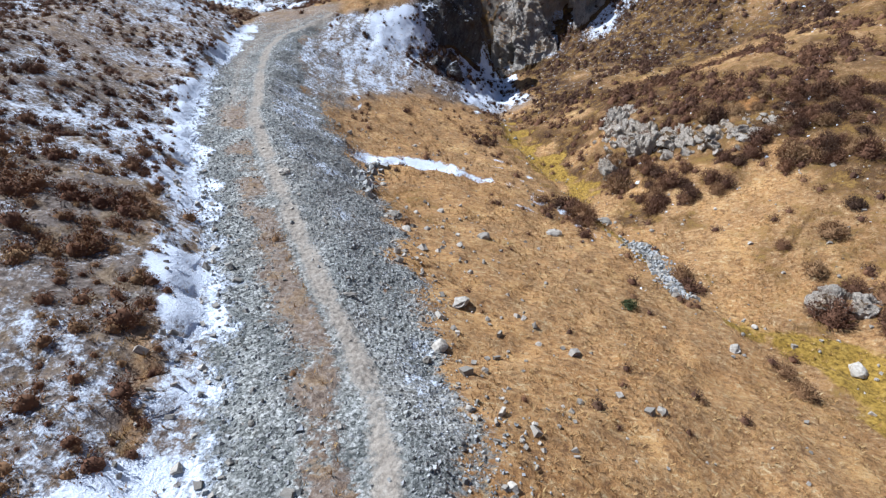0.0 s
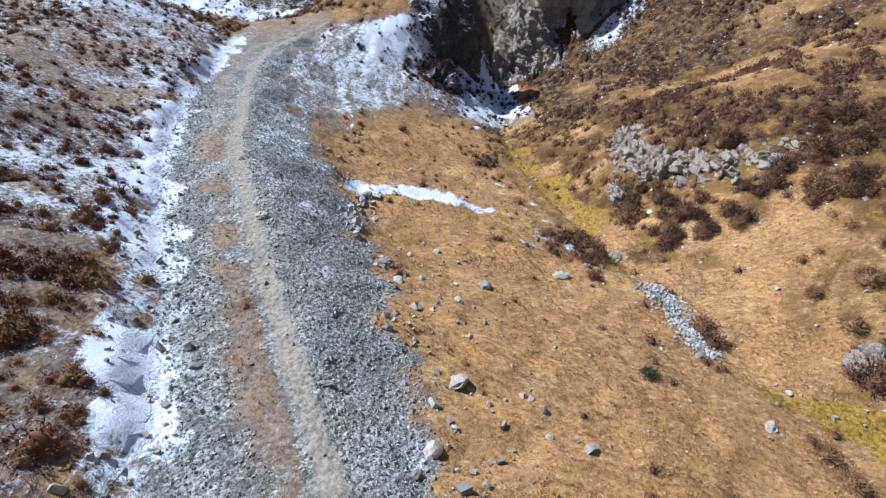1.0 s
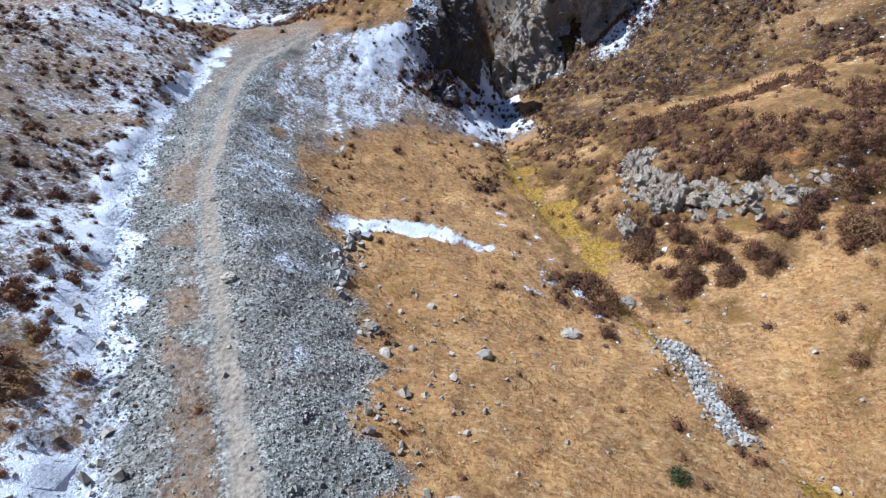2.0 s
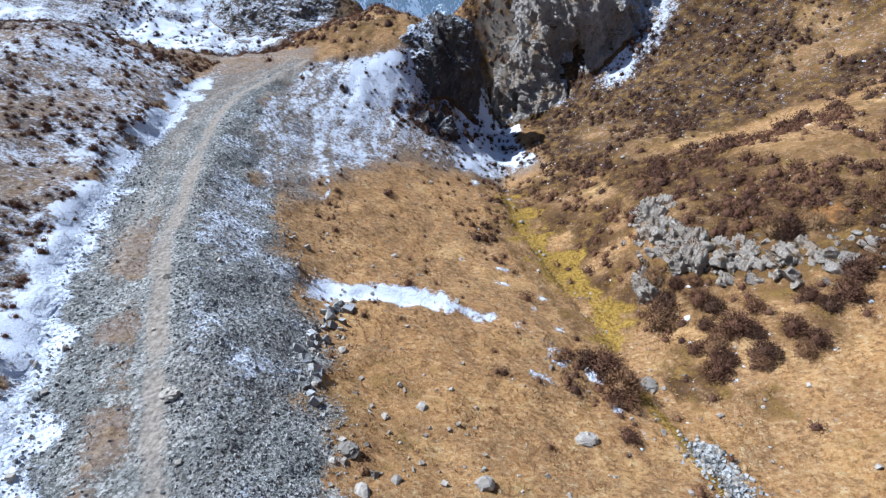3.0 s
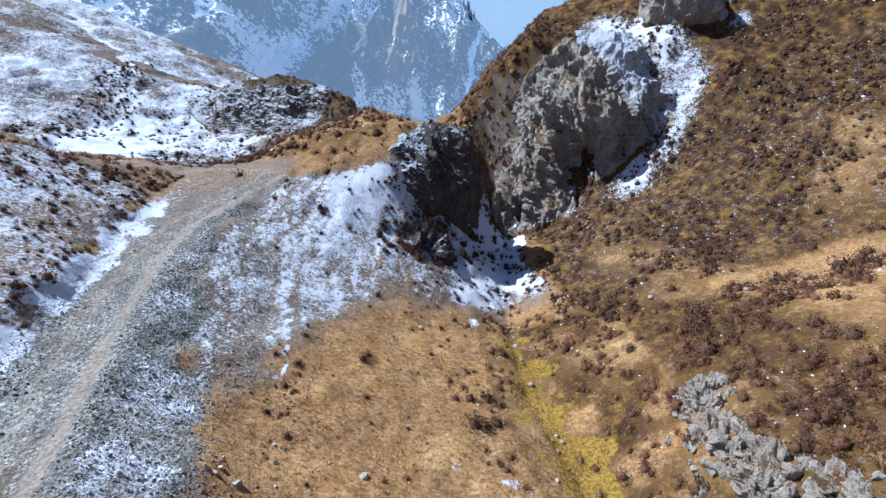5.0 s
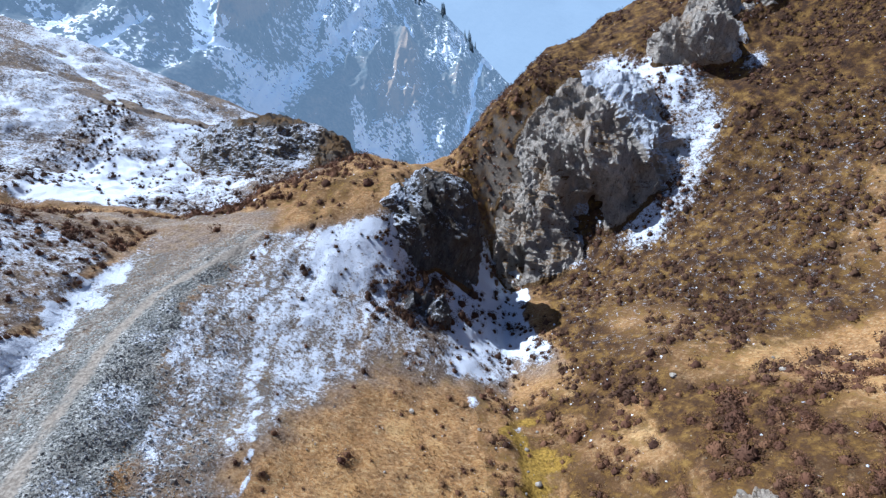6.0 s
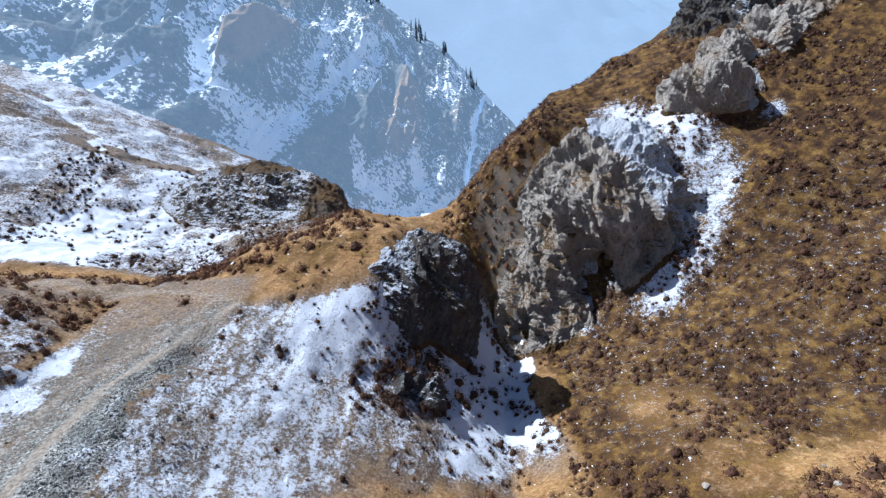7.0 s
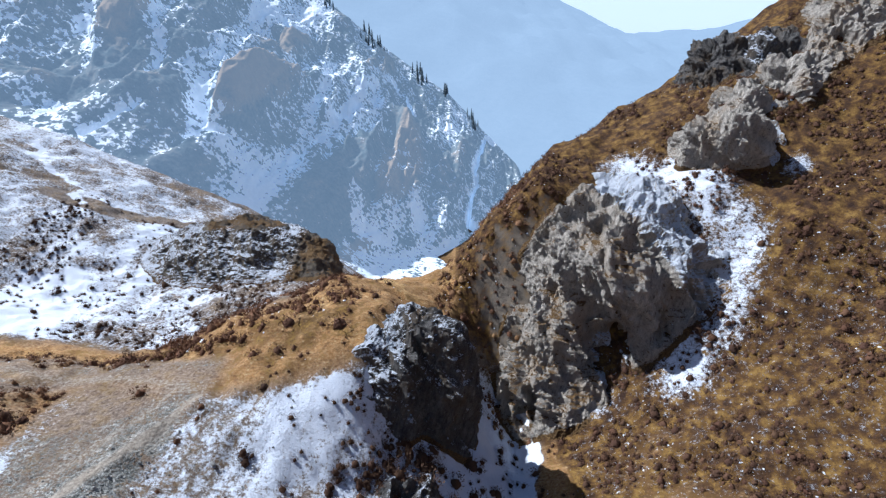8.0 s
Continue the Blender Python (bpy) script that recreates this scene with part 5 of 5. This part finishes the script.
def build_shrubs():
    x, y = scatter(40000, 8, (-44, 46, -3, 92), shrub_share)
    far_in = (np.abs(x) < 46)
    x, y = x[far_in], y[far_in]
    rng = np.random.default_rng(9)
    size = rng.gamma(3.2, 0.15, len(x)) + 0.22
    size = np.where((x > 12) & (y < 48), size * 1.35 + 0.1, size)
    size = np.where((x < -4) & (y < 50), size * (0.64 + 0.34 * ramp(-y, -17, -9)), size)
    size = np.where((x > -9) & (x < 8) & (y < 50), size * 0.72, size)
    size = np.where((np.abs(x - xline(STREAM, y) + 2.2) < 2.2) & (y > 18) & (y < 48), size * 1.35, size)
    size = np.where((y > 49) & (y < 62) & (x > -9) & (x < 9), size * (0.86 + 0.10 * ramp(x, -2, 1)), size)
    size = np.where(off_line(x, y, [(-2.6, 52.2), (0.2, 53.6), (3.2, 56.6)]) < 2.0, size * 1.5, size)
    size = np.where((y > 57.5) & (y < 68) & (x < -4) & (x > -20), size * 1.25 + 0.15, size)
    size = np.where((y > 66) & (x < -14), size * 0.8, size)
    size = np.where((x > 9.5) & (y > 44), size * 0.92, size)
    size = np.clip(size, 0.2, 2.0)
    z = height(x, y)
    tint = rng.uniform(0.05, 0.95, len(x))
    tint = np.where((x < -4) & (y < 54), 0.10 + 0.25 * ramp(-y, -17, -9) + 0.60 * tint, tint)
    tint = np.where((x > 9), np.where(y > 44, 0.05 + 0.22 * tint, 0.12 + 0.62 * tint), tint)
    tint = np.where((y > 49) & (y < 62) & (x > -9) & (x < 9), 0.16 * tint, tint)
    tint = np.where((y > 66) & (x < -14), 0.12 * tint, tint)
    tint = np.where((y > 57.5) & (y < 68) & (x < -4) & (x > -20), 0.25 + 0.4 * tint, tint)
    # single plants on the near stretch
    near = np.argsort(-size * ((y < 30) & (x > 7)) - 0.6 * size * ((y < 22) & (x < -5) & (x > -14)))[:300]
    rest = np.ones(len(x), bool)
    rest[near] = False
    meshes = [mesh_of("shrub", v, f, MAT_SHRUB, True) for v, f in NEAR_SHRUBS]
    for me in meshes:
        float_value(me, "own", np.ones(len(me.vertices)))
    for i in near:
        ob = new("shrub", meshes[rng.integers(0, 4)])
        ob.matrix_world = pose(x[i], y[i], z[i] - 0.04 * size[i], 0, 0, rng.uniform(0, 360)) @ Matrix.Diagonal((size[i], size[i], size[i] * rng.uniform(0.85, 1.15), 1))
        if x[i] > 0:
            tagged(ob, "leafless red-brown shrub on dry grass", "shrub", group="shrubs on the right bank")
        else:
            tagged(ob, "dark twiggy shrub standing in thin snow", "shrub", group="shrubs on the snowy hillside")
    for k, (part_of, bases, label) in enumerate(((rest & (y < 42), MID_SHRUBS, "dark brown leafless scrub covering the near slopes"), (rest & (y >= 42), FAR_SHRUBS, "dark red-brown scrub covering the far hillsides"))):
        ob = join_copies("scrub", bases, x[part_of], y[part_of], z[part_of], size[part_of], np.full(part_of.sum(), 1.0), 12 + k, MAT_SHRUB, 0.10, tints=tint[part_of], soft=True)
        tagged(ob, label, "scrub", kind="stuff")
    # old snow left in the lasting shade behind each shrub
    lee = (rng.uniform(0, 1, len(x)) < 0.32) & ((x > -9) | (y > 58)) & (y > 12) & (size > 0.3)
    w = size[lee] * rng.uniform(0.10, 0.22, lee.sum())
    px, py = x[lee] + 0.42 * size[lee] + rng.normal(0, 0.04, lee.sum()), y[lee] - 0.38 * size[lee] + rng.normal(0, 0.04, lee.sum())
    ob = join_copies("snow_patches", [drift_mesh(k) for k in range(6)], px, py, height(px, py), w, np.ones(lee.sum()), 15, MAT_SNOW, 0.10)
    tagged(ob, "small old snow patches in the shade of shrubs", "snow", kind="stuff")


build_shrubs()


def build_juniper():
    """The one green bush on the meadow's edge."""
    v, f = shrub_mesh("juniper", 760, 520, 120, 0.6, 0.8)
    ob = new("juniper", mesh_of("juniper", v, f, MAT_GREEN, True))
    ob.matrix_world = pose(7.89, 10.39, float(height(7.89, 10.39)) - 0.05, 0, 0, 30) @ Matrix.Diagonal((0.95, 0.75, 0.8, 1))
    tagged(ob, "low dark green juniper bush in dry grass", "shrub")


build_juniper()


def tuft_mesh(seed):
    rng = np.random.default_rng(seed)
    v, f = [], []
    for k in range(9):
        th = rng.uniform(0, 6.28)
        a = np.array([math.cos(th), math.sin(th), 0]) * rng.uniform(0.0, 0.25)
        tip = a + np.array([math.cos(th) * 0.3, math.sin(th) * 0.3, rng.uniform(0.5, 1.0)]) + rng.normal(0, 0.12, 3)
        side = np.array([-math.sin(th), math.cos(th), 0]) * rng.uniform(0.03, 0.06)
        n = len(v)
        v += [a - side, a + side, tip]
        f.append((n, n + 1, n + 2))
    return np.array(v), np.array(f)


def build_grass():
    def keep(x, y):
        S, G, T, M, B, R = cover(x, y)[:6]
        n = np.clip(0.5 + 0.8 * fbm(x * 0.5, y * 0.5, octaves=3, seed=95), 0.1, 1)
        return n * (1 - np.clip(G * 1.7, 0, 1)) * (1 - np.clip(T * 2, 0, 1)) * (1 - 0.75 * np.clip(S * 1.4, 0, 1)) * ramp(-y, -60, -20)
    x, y = scatter(60000, 18, (-16, 30, -3, 56), keep)
    rng = np.random.default_rng(19)
    size = rng.uniform(0.10, 0.26, len(x))
    ob = join_copies("dry_grass", [tuft_mesh(k) for k in range(4)], x, y, height(x, y), size, np.full(len(x), 0.75), 20, MAT_GRASS)
    tagged(ob, "short dry tan grass tufts over the meadow", "grass", kind="stuff")


build_grass()


# ---- stones ----
def stone_base(seed, level=1):
    rng = np.random.default_rng(seed)
    v, f = ICO[level]
    p = v * rng.uniform(0.6, 1.2, 3) * 0.5
    p = p + rng.normal(0, 0.085 if level == 1 else 0.05, p.shape)
    p[:, 2] *= 0.75
    return p, f


def pebble_base(seed):
    """A broken eight-cornered chip."""
    rng = np.random.default_rng(seed)
    v = np.array([(a, b, c) for a in (-.5, .5) for b in (-.5, .5) for c in (-.4, .4)]) * rng.uniform(0.6, 1.15, 3) + rng.normal(0, 0.10, (8, 3))
    f = np.array([(0, 1, 3, 2), (4, 6, 7, 5), (0, 4, 5, 1), (2, 3, 7, 6), (0, 2, 6, 4), (1, 5, 7, 3)])
    q = Euler(rng.uniform(0, 6, 3)).to_matrix()
    return v @ np.array(q), f


def build_gravel():
    def keep(x, y):
        S, G, T, M, B, R = cover(x, y)[:6]
        xt = xline(TRACK, y)
        return np.clip(G * 1.1, 0, 1) * np.where(x > xt + 0.3, 1.0, np.where(x < xt - 1.6, 0.6 - 0.4 * ramp(y, 30, 40), 0.16)) * (1 - 0.9 * np.clip(T * 1.3, 0, 1)) * ramp(-y, -62, -30)
    rng = np.random.default_rng(29)
    y = rng.uniform(-4, 60, 62000)
    x = xline(TRACK, y) + rng.uniform(-3.6, 6.2, len(y))
    on = rng.uniform(0, 1, len(x)) < keep(x, y)
    x, y = x[on], y[on]
    size = np.clip(0.028 + rng.gamma(1.1, 0.017, len(x)), 0.03, 0.24)
    ob = join_copies("gravel", [pebble_base(k) for k in range(8)], x, y, height(x, y), size, np.ones(len(x)), 30, MAT_GRAVEL, -0.12)
    tagged(ob, "grey crushed stone heaped along the road embankment", "gravel", kind="stuff")

    def stray(x, y):
        S, G, T, M, B, R = cover(x, y)[:6]
        xg, xs = xline(GRAVEL_OUT, y), xline(STREAM, y)
        return np.exp(-np.clip(x - xg, 0, 50) / 2.2) * 0.8 * (x > xg) + 0.05 + 0.25 * np.exp(-((x - xs) / 0.9) ** 2) + 0.55 * (x > xline(DITCH_IN, y) - 0.2) * (x < xline(DITCH_OUT, y) + 0.7)
    x, y = scatter(12000, 31, (-12, 26, -4, 48), stray)
    size = np.clip(0.05 + rng.gamma(1.2, 0.05, len(x)), 0.05, 0.40) * (1 - 0.5 * ramp(y, 28, 34))
    ob = join_copies("loose_stones", [pebble_base(40 + k) for k in range(8)], x, y, height(x, y), size, np.ones(len(x)), 32, MAT_STONE, -0.10)
    tagged(ob, "small pale stones strewn over the grass", "stones", kind="stuff")


build_gravel()


def build_boulders():
    rng = np.random.default_rng(41)
    meshes = [mesh_of("boulder", *stone_base(800 + k, 2), MAT_STONE) for k in range(7)]
    chips = [mesh_of("boulder", *pebble_base(860 + k), MAT_GRAVEL) for k in range(7)]

    def share(x, y):
        xg, xs = xline(GRAVEL_OUT, y), xline(STREAM, y)
        fall = np.exp(-np.clip(x - xg, 0, 50) / 2.6) * (x > xg - 0.4)
        beds = np.exp(-((x - xs) / 1.0) ** 2) * 0.5
        return 0.55 * fall * ramp(-y, -32, -24) + beds * (y < 50) + 0.03
    x, y = scatter(1500, 42, (-8, 24, -3, 48), share)
    x, y = x[:130], y[:130]
    size = np.clip(0.14 + rng.gamma(1.4, 0.10, len(x)), 0.14, 0.68)
    # the heap of cobbles by the stream
    m = 110
    u = rng.uniform(0, 1, m)
    x = np.concatenate([x, np.interp(u, [0, 0.35, 1], [10.7, 11.5, 11.2]) + rng.normal(0, 0.36, m)])
    y = np.concatenate([y, 18.0 - 5.0 * u + rng.normal(0, 0.4, m)])
    size = np.concatenate([size, rng.uniform(0.10, 0.30, m)])
    # broken stones along the end of the scar and the foot of the embankment
    e = 60
    u = rng.uniform(0, 1, e)
    ex, ey = np.interp(u, [0, 0.25, 0.5, 0.75, 1], [-3.6, -4.1, -4.35, -4.2, -3.6]), np.interp(u, [0, 0.25, 0.5, 0.75, 1], [24.4, 23.6, 22.3, 20.3, 17.6])
    x, y = np.concatenate([x, ex + rng.normal(0, 0.25, e)]), np.concatenate([y, ey + rng.normal(0, 0.25, e)])
    size = np.concatenate([size, 0.14 + rng.gamma(1.5, 0.09, e)])
    z = height(x, y)
    for i in range(len(x)):
        ob = new("boulder", (chips if i >= len(x) - e else meshes)[rng.integers(0, 7)])
        ob.matrix_world = pose(x[i], y[i], z[i] + 0.10 * size[i], rng.uniform(-15, 15), rng.uniform(-15, 15), rng.uniform(0, 360)) @ Matrix.Diagonal((size[i], size[i], size[i], 1))
        if i >= len(x) - e:
            tagged(ob, "dark broken stone at the foot of the gravel embankment", "stone", group="stones along the embankment")
        elif i >= len(x) - e - m:
            tagged(ob, "pale grey cobble heaped beside the mossy stream", "stone", group="cobbles by the stream")
        else:
            tagged(ob, "pale angular boulder lying on dry grass", "stone", group="boulders on the meadow")

    u = rng.uniform(0, 1, 900)
    px, py = np.interp(u, [0, 0.35, 1], [10.7, 11.5, 11.2]) + rng.normal(0, 0.42, 900), 18.1 - 5.2 * u + rng.normal(0, 0.4, 900)
    ob = join_copies("cobbles", [pebble_base(880 + k) for k in range(6)], px, py, height(px, py), rng.uniform(0.05, 0.17, 900), np.ones(900), 44, MAT_GRAVEL, -0.1)
    tagged(ob, "small pale cobbles in the heap beside the stream", "stones", kind="stuff")


build_boulders()


# ---- spruces ----
def build_spruces():
    rng = np.random.default_rng(51)
    v, f = [], []
    for tier in range(15):
        h = 0.10 + 0.86 * tier / 14
        r = 0.17 * (1 - h) ** 0.8 + 0.012
        for k in range(9):
            th = rng.uniform(0, 6.28)
            d = np.array([math.cos(th), math.sin(th), 0])
            s = np.array([-math.sin(th), math.cos(th), 0]) * r * 0.45
            a = np.array([0, 0, h + 0.03])
            tip = d * r * rng.uniform(0.75, 1.2) + np.array([0, 0, h - 0.055 * rng.uniform(0.6, 1.4)])
            mid = (a + tip) / 2
            n = len(v)
            v += [a, mid + s, tip, mid - s]
            f.append((n, n + 1, n + 2, n + 3))
    crown = mesh_of("crown", np.array(v), np.array(f), MAT_HAZED_NEEDLE)
    bm = bmesh.new()
    bmesh.ops.create_cone(bm, segments=7, radius1=0.02, radius2=0.004, depth=0.95, matrix=Matrix.Translation((0, 0, 0.475)))
    trunk = bpy.data.meshes.new("trunk")
    bm.to_mesh(trunk)
    bm.free()
    trunk.materials.append(MAT_BARK)
    first = new("spruce")
    for nm, me in (("trunk", trunk), ("crown", crown)):
        o = new(nm, me)
        o.parent = first
    tagged(first, "spruce with haze-tinted blue-grey needles on the mountain ridge", "tree", group="spruces on the ridge")
    X, Y, Z = MASSIF
    spots = []
    for k in range(72):
        x = rng.choice((-47, -32, -29, -27, -13, -11, -1, 9)) + rng.normal(0, 1.2)
        col = int(np.argmin(np.abs(X[0] - x)))
        row = int(np.argmax(Z[:, col])) - int(30 * rng.uniform(0, 1) ** 1.5)
        spots.append((X[row, col], Y[row, col], Z[row, col] - 0.3, rng.uniform(1.8, 5.4)))
    for x, y, h in ((22.3, 95.5, 1.8), (33.0, 96.5, 1.6)):
        spots.append((x, y, float(height(x, y)) - 0.1, h))
    for i, (x, y, z, h) in enumerate(spots):
        m = pose(x, y, z, 0, 0, rng.uniform(0, 360))
        ob = first if i == 0 else copy_thing(first, m)
        ob.matrix_basis = m @ Matrix.Diagonal((h, h, h, 1))
        if i >= len(spots) - 2:
            tagged(ob, "small lone spruce on the brown skyline ridge", group="spruces on the near ridge")


build_spruces()


# ---- single stones ----
def single_stones():
    spots = (("stone_slab", -2.6, 7.2, (0.75, 0.22, 0.16), 8, "long pale stone slab lying on the gravel edge"),
             ("white_stone", -7.0, 16.0, (0.42, 0.36, 0.30), 40, "white stone block on the edge of the track"),
             ("grey_stone", -2.0, 15.7, (0.62, 0.5, 0.4), 70, "grey boulder at the foot of the embankment"),
             ("pale_boulder", 10.5, 22.1, (1.0, 0.8, 0.6), 20, "large pale boulder beside the mossy stream"),
             ("flat_stone", 6.3, 17.8, (0.9, 0.5, 0.3), 10, "flat grey stone in the meadow grass"))
    for k, (nm, x, y, r, turn, label) in enumerate(spots):
        p, f = stone_base(900 + k, 3)
        ob = new(nm, mesh_of(nm, p * 1.2, f, MAT_STONE))
        ob.matrix_world = pose(x, y, float(height(x, y)) + 0.25 * r[2], 4, 6, turn) @ Matrix.Diagonal((*r, 1))
        tagged(ob, label, "stone")
    for k, (x, y, r) in enumerate(((17.4, 12.1, 0.45), (18.1, 12.3, 0.55), (18.7, 11.6, 0.5))):
        z = float(height(x, y))
        ob = grown_rock("bank_rock", ((x - 2, x + 2), (y - 2, y + 2), (z - 1.5, z + 1.5)), 0.07, (("bank_rock", (x, y, z + 0.1 * r), (r, 0.8 * r, 0.8 * r), 3.0, 20.0 * k, (0.0, 0.2)),), MAT_OUTCROP, 950 + k, 1.0, none, k_ground=0.3, block=0.35)
        tagged(ob, "dark fractured rock in the stream bank", "rock", group="rocks in the stream bank")


single_stones()
